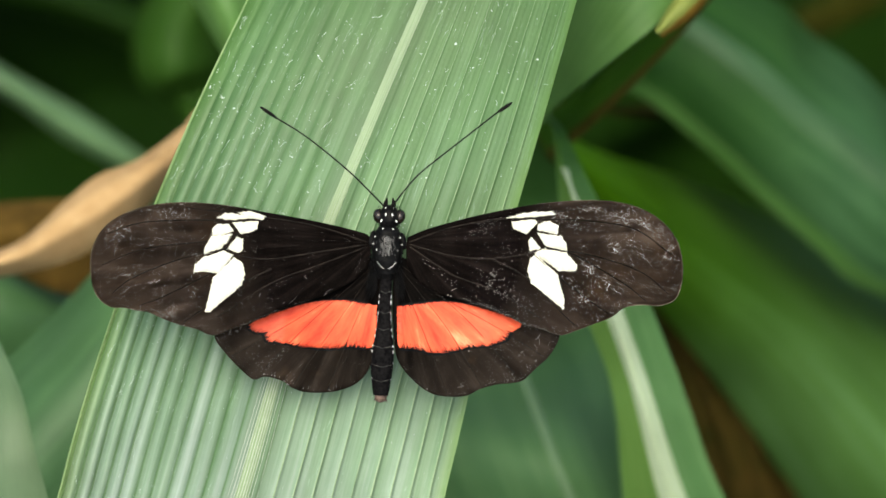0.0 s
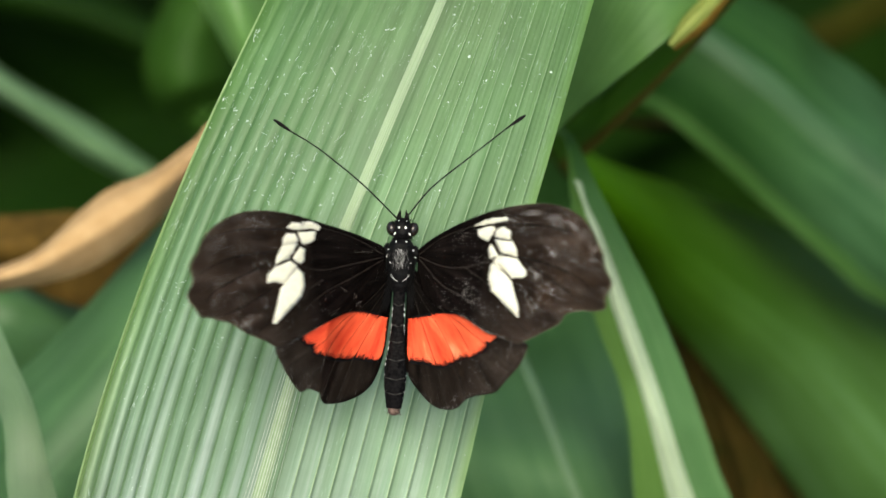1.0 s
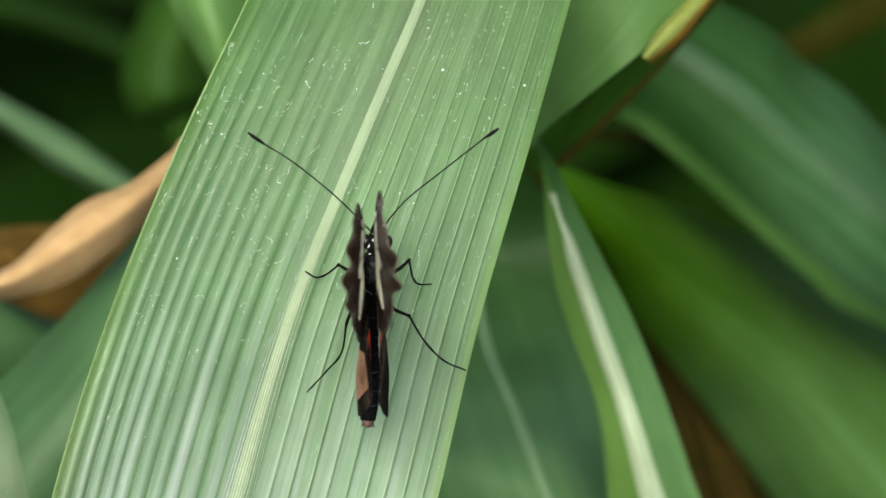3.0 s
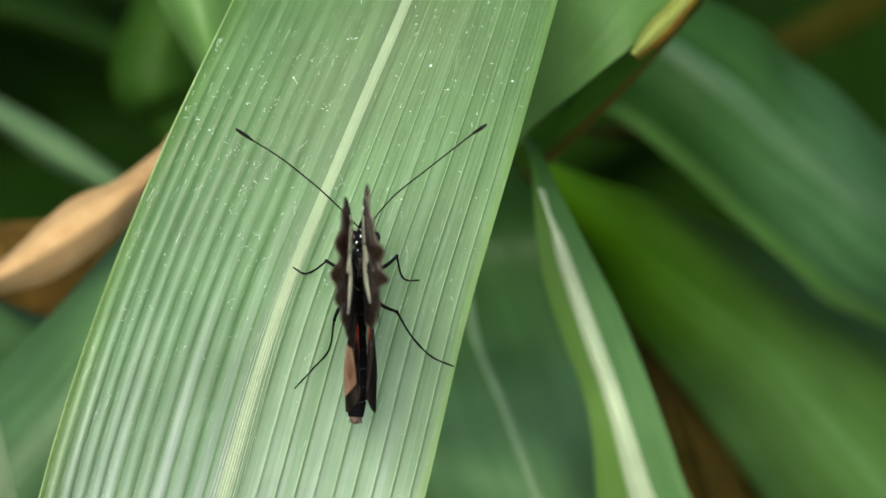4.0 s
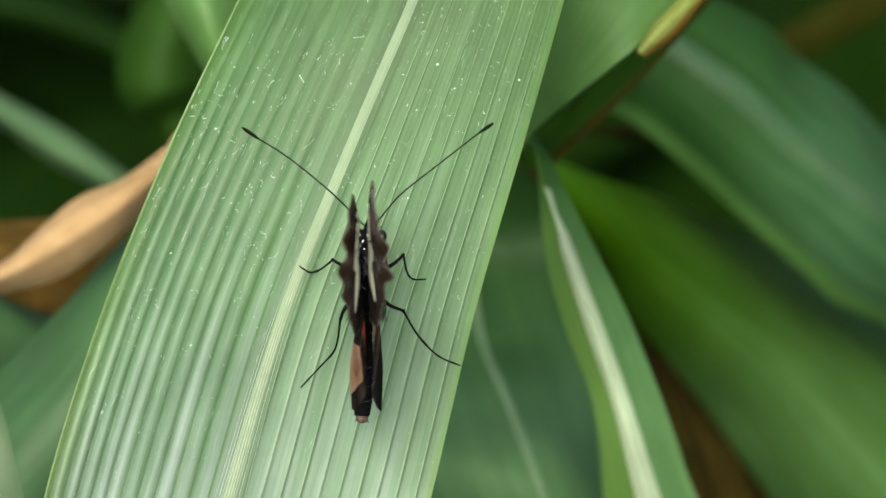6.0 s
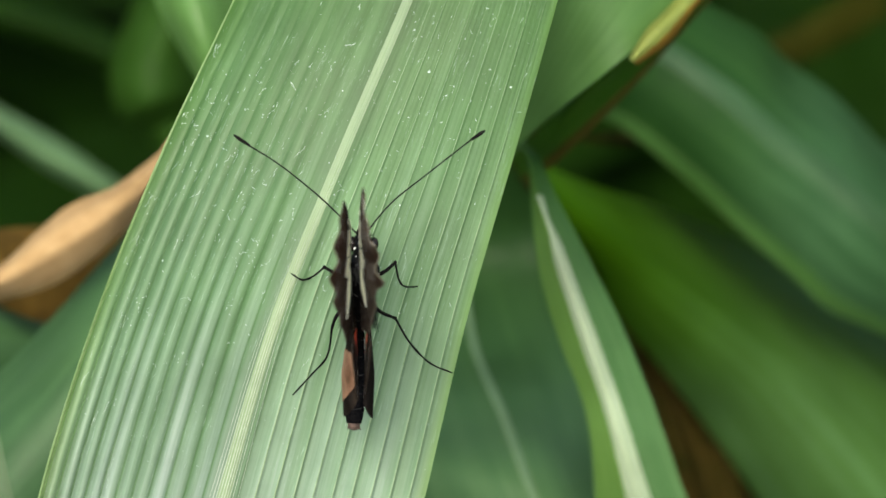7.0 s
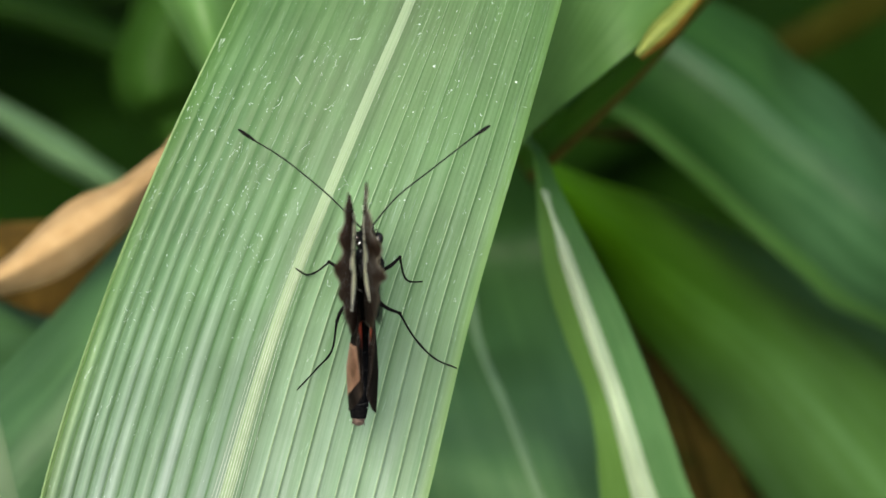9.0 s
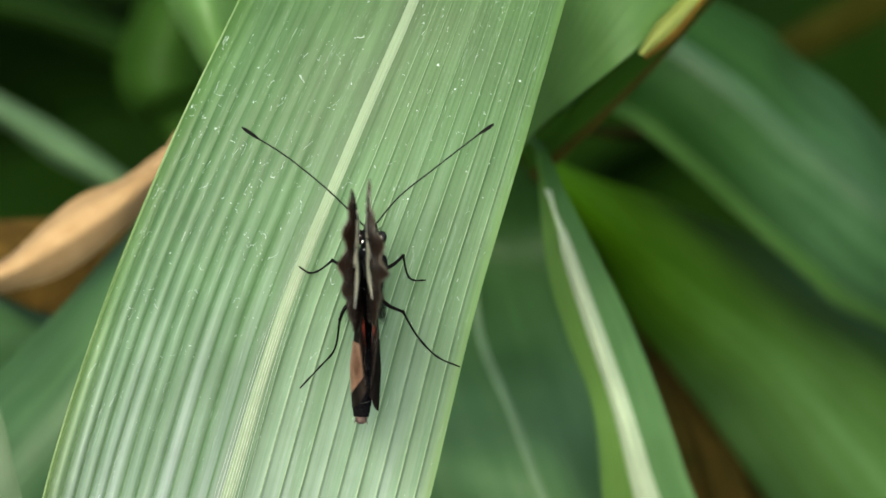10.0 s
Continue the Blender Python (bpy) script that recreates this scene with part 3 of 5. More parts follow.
def litter_sheet():
    rng = random.Random(4)
    verts, faces = [], []
    for _ in range(2200):
        a, r = rng.uniform(0, 6.3), 1.9 * rng.random() ** 0.6
        x, y = r * math.cos(a), 0.3 + r * math.sin(a)
        a, l, w = rng.uniform(0, 6.3), rng.uniform(0.03, 0.09), rng.uniform(0.008, 0.022)
        h, curl = rng.uniform(0.006, 0.03), rng.uniform(-0.012, 0.018)
        base = len(verts)
        for i in range(6):
            s = i / 5
            wide = w * math.sin(math.pi * (0.08 + 0.86 * s))
            for k in (-1, 0, 1):
                lx, ly = (s - 0.5) * l, k * wide
                verts.append((x + lx * math.cos(a) - ly * math.sin(a), y + lx * math.sin(a) + ly * math.cos(a),
                              h + curl * (2 * s - 1) ** 2 + 0.3 * wide * abs(k)))
        for i in range(5):
            for k in range(2):
                b = base + i * 3 + k
                faces.append((b, b + 3, b + 4, b + 1))
    ob = new("leaf_litter", mesh_from("leaf_litter", verts, faces))
    ob.data.materials.append(LITTER)
    return tagged(ob, "brown dead leaves scattered on the soil", "leaf litter", kind="stuff")


ground_sheet()
litter_sheet()


# ---- the plant with the perch leaf ----
def perch_fold(q, s):
    """Pleats along the blade, deep in the half that droops, shallow in the other; both halves arch down to the rim."""
    a = abs(q)
    if q < 0:
        wave = 2 * abs(math.sin(math.pi * (a * 9.0 + 2.2 * a * a))) ** 0.6 - 1
        pleat = 0.42 * wave * min(1, a * 4) * (0.45 + 0.55 * a) * (0.14 + 1.35 * min(1.0, max(0.0, (s - 0.36) / 0.3)))
        pleat += 0.006 * math.sin(2 * math.pi * a * 34 + 1)
        arch = -5.0 * a ** 2.2
    else:
        saw = (a * 10.5 + 0.2) % 1.0
        pleat = 0.30 * (0.06 + 1.1 * min(1.0, max(0.0, (s - 0.30) / 0.40))) * (saw ** 0.8 if saw < 0.86 else (1 - saw) / 0.14) * min(1, 0.25 + a * 3) - 0.08
        pleat += 0.010 * math.sin(2 * math.pi * a * 33)
        arch = -3.0 * a ** 2
    return pleat + arch


PERCH_L = [(-17.2, 58.5, -37.4), (-20.6, 43.6, -9.0), (-25.6, 32.2, -3.5), (-34.5, 13.0, -0.5), (-42.8, -7.9, -0.3), (-50.5, -32.3, -4.0), (-53.4, -50.0, -9.0), (-39.5, -70.9, -11.0)]
PERCH_M = [(5.8, 58.5, -37.4), (1.6, 43.6, -9.0), (-2.6, 32.2, -3.5), (-10.1, 14.6, -0.5), (-19.2, -7.9, -0.3), (-26.6, -32.3, -4.0), (-32.0, -50.0, -9.0), (-35.8, -72.4, -11.0)]
PERCH_R = [(23.5, 58.5, -37.4), (20.0, 43.6, -9.0), (16.9, 32.2, -3.5), (11.5, 13.2, -0.5), (5.4, -7.9, -0.3), (-0.4, -32.3, -4.0), (-5.5, -50.8, -9.0), (-32.1, -70.9, -11.0)]


def perch_plant():
    foot = (-35.8, -73.9, -11.0)
    owner = plant("grass_plant", foot, "broad-leaved grass plant with a pleated pale green leaf carrying a butterfly", "plant")
    o = owner.location
    cane(owner, foot, 0.006)
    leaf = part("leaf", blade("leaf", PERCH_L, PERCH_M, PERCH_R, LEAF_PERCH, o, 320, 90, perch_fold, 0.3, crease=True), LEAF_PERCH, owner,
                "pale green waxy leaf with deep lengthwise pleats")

    def rib_fold(q, s):
        return 0.06 + 0.16 * math.cos(q / 0.032 * math.pi / 2) + 0.03 * math.sin(q * 500)
    part("midrib", blade("midrib", PERCH_L, PERCH_M, PERCH_R, LEAF_MIDRIB, o, 24, 90, rib_fold, 0.3, -0.032, 0.032, crease=True), LEAF_MIDRIB, leaf, "pale yellowish midrib")
    at = blade_surface(PERCH_L, PERCH_M, PERCH_R, 90, True)

    def vein(q_from, q_to, s0, s1, radii, material, sink=0.0):
        pts = []
        for s in np.linspace(s0, s1, 30):
            q = q_from + (q_to - q_from) * (s - s0) / (s1 - s0)
            p = at(q, s * 90)
            pts.append(world_of((p[0], p[1], p[2] + perch_fold(q, s) - sink)) - o)
        part("vein", bar("vein", pts, radii, sides=6, n=58), material, leaf)
    rng = random.Random(6)
    for k in range(1, 11):
        a = (k + 0.66) / 10.5
        if a < 0.97:
            r = rng.uniform(0.00005, 0.000075)
            vein(a, a, 0.22, 0.86, (0.1 * r, 0.6 * r, 1.2 * r, 1.5 * r), LEAF_VEIN)
    # a bundle of pale threads spreads on both sides of the midrib towards the leaf's base
    for q, thick in ((-0.080, 0.00003), (-0.058, 0.000045), (-0.040, 0.00005), (0.038, 0.00005), (0.055, 0.00004), (0.085, 0.00003)):
        vein(q * 0.6, q * 1.15, 0.44 + 0.9 * abs(q), 0.88, (0.3 * thick, 0.8 * thick, thick, thick), LEAF_THREAD, 0.01)
    for q, thick in ((-0.016, 0.00007), (-0.004, 0.00009), (0.007, 0.00008), (0.017, 0.00006)):
        pts = []
        for s in np.linspace(0.45, 0.88, 24):
            p = at(q * (0.6 + s), s * 90)
            pts.append(world_of((p[0], p[1], p[2] + rib_fold(q, s) - 0.02)) - o)
        part("vein", bar("vein", pts, (0.2 * thick, 0.8 * thick, thick, thick), sides=6, n=46), LEAF_THREAD, leaf)
    part("rim", blade("rim", PERCH_L, PERCH_M, PERCH_R, LEAF_EDGE, o, 4, 90, lambda q, s: perch_fold(q, s) + 0.02, 0.3, -1.0, -0.991, crease=True), LEAF_EDGE, leaf, "thin pale leaf rim")
    left = [(-71.7, -8.9, -51.0), (-66.7, -17.0, -44.0), (-62.8, -24.1, -38.0), (-61.7, -33.9, -34.0), (-58.3, -44.1, -27.0), (-39.7, -50.9, -8.0)]
    mid = [(-68.9, -7.3, -50.6), (-64.0, -16.2, -43.6), (-60.3, -23.3, -37.6), (-58.6, -33.5, -33.6), (-54.5, -42.9, -26.6), (-36.8, -52.8, -8.0)]
    right = [(-66.1, -7.4, -51.0), (-61.7, -15.8, -44.0), (-58.2, -22.9, -38.0), (-55.4, -33.1, -34.0), (-50.7, -42.6, -27.0), (-34.9, -51.7, -8.0)]
    part("leaf", blade("leaf", left, mid, right, LEAF_PALE, o, 24, 40, lambda q, s: -0.3 * q * q, 0.3), LEAF_PALE, owner, "pale green leaf with a thin light rim")
    return owner, leaf


def specks(leaf, o):
    """Dried spray on the perch leaf: short pale flecks and dots, thickest on the drooping half."""
    rng = random.Random(9)
    ns = 90
    at = blade_surface(PERCH_L, PERCH_M, PERCH_R, ns, True)
    rot = np.array(SLOPE.to_3x3())
    verts, faces = [], []

    def fleck(q, i, length, width, turn, rise=0.05):
        c = at(q, i) + np.array((0, 0, perch_fold(q, i / ns) + 0.05))
        base = len(verts)
        k = 7
        for j in range(k):
            a = 2 * math.pi * j / k
            r = rng.uniform(0.6, 1.3)
            x, y = math.cos(a) * length * r, math.sin(a) * width * r
            p = c + np.array((x * math.cos(turn) - y * math.sin(turn), x * math.sin(turn) + y * math.cos(turn), 0))
            verts.append(rot @ (p / 1000) + np.array((0, 0, HEIGHT)) - np.array(o))
        p = c + np.array((0, 0, rise))
        verts.append(rot @ (p / 1000) + np.array((0, 0, HEIGHT)) - np.array(o))
        for j in range(k):
            faces.append((base + j, base + (j + 1) % k, base + k))

    def kept(q, i):
        return max(-0.97, min(0.97, q)), max(5, min(80, i))

    def squiggle(q, i, steps):
        """A dried trickle: a thin wandering chain of crusts."""
        turn = rng.choice((0.0, 0.0, 1.2, 2.2)) + rng.gauss(0, 0.4)
        for _ in range(steps):
            size = rng.uniform(0.022, 0.055)
            fleck(*kept(q, i), size * rng.uniform(1.2, 2.6), size, radians(70) + turn)
            q, i = q - 0.0065 * math.sin(turn), i + 0.13 * math.cos(turn)
            turn += rng.gauss(0, 0.55)
    for _ in range(150):
        q, i = max(-0.95, min(0.95, rng.gauss(-0.55, 0.34))), rng.triangular(22, 68, 44)
        squiggle(q, i, rng.choice((2, 3, 4, 6, 9)))
        for _ in range(rng.randint(1, 4)):
            size = rng.choice((0.022, 0.03, 0.04, 0.06))
            fleck(*kept(q + rng.gauss(0, 0.03), i + rng.gauss(0, 1.2)), size * rng.choice((1, 1.4, 2)), size, rng.uniform(0, 3))
    for _ in range(120):
        squiggle(rng.uniform(0.05, 0.97), rng.triangular(18, 62, 28), rng.choice((1, 1, 2, 3, 4)))
    for _ in range(560):
        size = rng.choice((0.018, 0.022, 0.026, 0.03, 0.04, 0.05))
        fleck(*kept(rng.uniform(-0.97, 0.97), rng.uniform(16, 70)), size * rng.choice((1, 1, 1.3)), size, rng.uniform(0, 3))
    table = [(q / 50, i, at(q / 50, i)) for q in range(-49, 50) for i in range(20, 70)]
    for spot, size in (((0.6, 24.1, 0.0), 0.30), ((11.2, 22.7, 0.0), 0.22), ((-12.9, 18.9, 0.0), 0.15), ((-2.2, 18.2, 0.0), 0.15), ((-1.4, 29.8, 0.0), 0.2), ((-3.3, 7.6, 0.0), 0.2), ((-27.8, 15.1, 0.0), 0.26), ((-33.7, -1.0, 0.0), 0.22), ((2.6, 21.2, 0.0), 0.17)):
        q, i, _ = min(table, key=lambda row: (row[2][0] - spot[0]) ** 2 + (row[2][1] - spot[1]) ** 2)
        fleck(q, i, size * 0.75, size * 0.6, 0.3, 0.1)
    return part("dried_spray", mesh_from("dried_spray", verts, faces), SPECK, leaf, "small whitish dried specks")


owner, perch = perch_plant()
tagged(specks(perch, owner.location), kind="stuff")


# ---- the plant behind: leaves that fan out under the perch leaf ----
def fan_plant():
    foot = (12.9, 16.0, -139.4)
    owner = plant("grass_plant", foot, "broad-leaved grass plant with dark green leaves fanning out below the perch", "plant")
    o = owner.location
    cane(owner, foot, 0.004)

    def add_leaf(left, mid, right, material, label, fold, rib=None, rib_width=0.05, nq=24, flank=None, crease=False, rib_from=0):
        leaf = part("leaf", blade("leaf", left, mid, right, material, o, nq, 50, fold, 0.3, crease=crease), material, owner, label)
        if flank:
            part("pale_band", blade("pale_band", left, mid, right, LEAF_FRESH, o, 8, 50, lambda q, s: fold(q, s) + 0.2, 0.3, *flank, crease=crease), LEAF_FRESH, leaf, "paler band beside the midrib")
        if rib:
            part("midrib", blade("midrib", left[rib_from:], mid[rib_from:], right[rib_from:], rib, o, 8, 50, lambda q, s: fold(q, s) + 0.25 + 0.5 * math.cos(q / rib_width * math.pi / 2), 0.3, -rib_width, rib_width, crease=crease), rib, leaf, "pale midrib")
        return leaf
    # the lit leaf whose far rim has yellowed
    lit = add_leaf([(9.4, 9.8, -78.0), (13.1, 29.4, -58.0), (16.1, 44.8, -51.0), (21.1, 59.5, -58.0)],
             [(10.6, 11.9, -75.0), (17.8, 25.9, -56.0), (25.5, 39.7, -50.0), (32.8, 57.4, -56.0)],
             [(13.0, 16.0, -71.0), (20.2, 21.9, -56.0), (28.2, 28.3, -52.0), (37.0, 36.0, -58.0), (50.3, 50.7, -68.0)],
             LEAF_MID, "mid-green leaf, its rim yellowed and browned", lambda q, s: 0.0)
    rim = ([(28.1, 27.6, -50.0), (30.6, 31.6, -51.0), (34.3, 35.4, -54.0), (47.2, 49.9, -65.0)],
           [(28.5, 27.2, -49.0), (32.0, 30.8, -50.0), (36.1, 35.1, -53.0), (49.0, 49.8, -65.0)],
           [(29.3, 26.6, -52.0), (33.7, 29.9, -53.0), (38.2, 35.4, -56.0), (51.2, 49.9, -67.0)])
    part("yellow_rim", blade("yellow_rim", *rim, LEAF_RIM, o, 8, 20, lambda q, s: 0.4 - 0.4 * q * q, 0.4), LEAF_RIM, lit, "yellowed leaf rim")
    part("rusty_edge", blade("rusty_edge", *rim, LEAF_RUST, o, 6, 20, lambda q, s: 0.6 - 0.4 * q * q + 0.1 * math.sin(40 * s), 0.4, 0.55, 1.0), LEAF_RUST, lit, "rust-brown outer edge")
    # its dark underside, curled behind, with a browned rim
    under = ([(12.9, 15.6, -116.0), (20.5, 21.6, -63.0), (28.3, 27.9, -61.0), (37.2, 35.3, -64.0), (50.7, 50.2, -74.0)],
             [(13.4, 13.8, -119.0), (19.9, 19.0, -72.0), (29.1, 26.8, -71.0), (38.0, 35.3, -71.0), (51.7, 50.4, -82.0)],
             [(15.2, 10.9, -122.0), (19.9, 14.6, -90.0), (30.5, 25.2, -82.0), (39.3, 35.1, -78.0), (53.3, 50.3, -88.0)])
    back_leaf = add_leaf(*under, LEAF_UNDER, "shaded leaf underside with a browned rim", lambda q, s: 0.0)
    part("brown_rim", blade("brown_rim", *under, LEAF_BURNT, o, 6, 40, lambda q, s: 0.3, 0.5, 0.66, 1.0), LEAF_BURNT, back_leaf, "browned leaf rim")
    # narrow leaf with the bright midrib
    add_leaf([(12.2, 17.4, -123.5), (14.4, 15.6, -86.5), (15.0, 9.4, -77.5), (16.1, -2.0, -76.5), (19.2, -12.2, -79.5), (22.3, -20.0, -81.5), (23.8, -27.0, -83.5), (24.7, -36.5, -89.5), (27.1, -55.5, -103.5)],
             [(12.4, 17.5, -122.0), (14.8, 15.2, -85.0), (16.0, 8.9, -76.0), (19.7, -1.7, -75.0), (24.0, -14.2, -78.0), (26.2, -20.6, -80.0), (28.2, -26.9, -82.0), (31.3, -36.4, -88.0), (38.2, -55.4, -102.0)],
             [(12.8, 17.7, -126.0), (15.9, 15.6, -89.0), (18.8, 9.0, -80.0), (23.6, -0.5, -79.0), (28.2, -9.5, -82.0), (32.2, -19.2, -84.0), (35.2, -27.3, -86.0), (38.8, -36.6, -92.0), (48.7, -55.8, -106.0)],
             LEAF_TEAL, "green leaf with a bright whitish midrib", lambda q, s: 0.0, LEAF_RIB, 0.27, flank=(-0.97, -0.1), crease=True, rib_from=2)
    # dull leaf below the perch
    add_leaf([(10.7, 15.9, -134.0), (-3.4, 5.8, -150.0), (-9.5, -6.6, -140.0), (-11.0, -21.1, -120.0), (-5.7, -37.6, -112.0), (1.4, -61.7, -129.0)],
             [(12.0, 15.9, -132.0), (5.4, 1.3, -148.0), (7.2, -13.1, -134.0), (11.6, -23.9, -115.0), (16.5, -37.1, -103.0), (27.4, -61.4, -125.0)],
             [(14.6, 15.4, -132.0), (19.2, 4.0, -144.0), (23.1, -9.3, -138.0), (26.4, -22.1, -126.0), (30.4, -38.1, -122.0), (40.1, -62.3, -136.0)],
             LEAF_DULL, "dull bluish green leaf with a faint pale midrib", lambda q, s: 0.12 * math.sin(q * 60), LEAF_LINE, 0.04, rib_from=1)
    # a dead leaf low down, and a dead stalk built as a thin leaf
    add_leaf([(12.7, 15.0, -126.0), (31.6, -11.1, -190.0), (37.1, -24.6, -200.0), (41.7, -37.3, -207.0), (45.2, -52.3, -217.0)],
             [(13.1, 15.0, -126.0), (34.2, -11.1, -187.0), (42.1, -23.5, -194.0), (48.1, -37.0, -200.0), (52.7, -52.1, -214.0)],
             [(13.5, 15.2, -126.0), (37.2, -10.2, -190.0), (47.6, -22.7, -200.0), (55.6, -36.3, -207.0), (61.1, -52.3, -217.0)], LEAF_ROT, "dead brown leaf hanging in shade", lambda q, s: 1.5 * math.sin(9 * q + 5 * s))
    add_leaf([(13.4, 19.7, -129.0), (35.7, 22.0, -200.0), (58.2, 37.6, -300.0), (67.9, 42.7, -330.0), (77.8, 48.3, -345.0), (89.1, 55.5, -360.0)],
             [(13.4, 19.4, -129.0), (36.6, 20.4, -198.0), (59.3, 34.8, -297.0), (69.2, 39.6, -327.0), (79.4, 45.1, -343.0), (90.8, 52.1, -360.0)],
             [(13.4, 19.1, -129.0), (37.6, 19.2, -200.0), (60.7, 32.1, -300.0), (70.9, 36.6, -330.0), (81.3, 42.0, -345.0), (92.7, 48.8, -360.0)], TWIG, "dull brown dead stalk in shade", lambda q, s: 0.0)
    # big fresh green leaf, the sky's sheen painted on its outer half
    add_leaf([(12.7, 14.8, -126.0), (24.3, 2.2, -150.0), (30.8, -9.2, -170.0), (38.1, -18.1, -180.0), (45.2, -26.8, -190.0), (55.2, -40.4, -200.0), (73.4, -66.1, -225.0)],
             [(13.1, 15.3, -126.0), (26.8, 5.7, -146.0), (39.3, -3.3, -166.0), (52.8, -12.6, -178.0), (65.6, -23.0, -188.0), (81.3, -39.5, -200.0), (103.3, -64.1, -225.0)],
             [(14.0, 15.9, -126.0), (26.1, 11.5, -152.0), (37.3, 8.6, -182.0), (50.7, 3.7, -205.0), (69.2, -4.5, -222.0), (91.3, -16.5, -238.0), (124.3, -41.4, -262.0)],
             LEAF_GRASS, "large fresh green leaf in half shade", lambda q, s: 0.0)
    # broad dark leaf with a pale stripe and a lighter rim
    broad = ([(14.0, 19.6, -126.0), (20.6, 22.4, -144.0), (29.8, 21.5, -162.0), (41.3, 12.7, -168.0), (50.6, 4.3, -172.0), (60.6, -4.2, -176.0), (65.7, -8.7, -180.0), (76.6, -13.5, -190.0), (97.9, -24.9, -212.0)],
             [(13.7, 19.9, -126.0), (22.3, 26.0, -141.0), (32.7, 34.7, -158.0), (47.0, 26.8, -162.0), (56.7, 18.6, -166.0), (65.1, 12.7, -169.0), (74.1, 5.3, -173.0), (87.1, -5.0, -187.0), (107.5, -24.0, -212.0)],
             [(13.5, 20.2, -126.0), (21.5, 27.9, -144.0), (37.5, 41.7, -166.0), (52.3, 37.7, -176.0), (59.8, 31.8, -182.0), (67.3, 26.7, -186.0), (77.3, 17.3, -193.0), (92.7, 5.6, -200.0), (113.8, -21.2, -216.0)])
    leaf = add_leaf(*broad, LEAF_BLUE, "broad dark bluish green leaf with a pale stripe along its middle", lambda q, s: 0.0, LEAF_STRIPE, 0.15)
    part("light_rim", blade("light_rim", *broad, LEAF_LIGHT, o, 6, 60, lambda q, s: 0.4, 0.4, -1.0, -0.86), LEAF_LIGHT, leaf, "lighter green rim")


fan_plant()


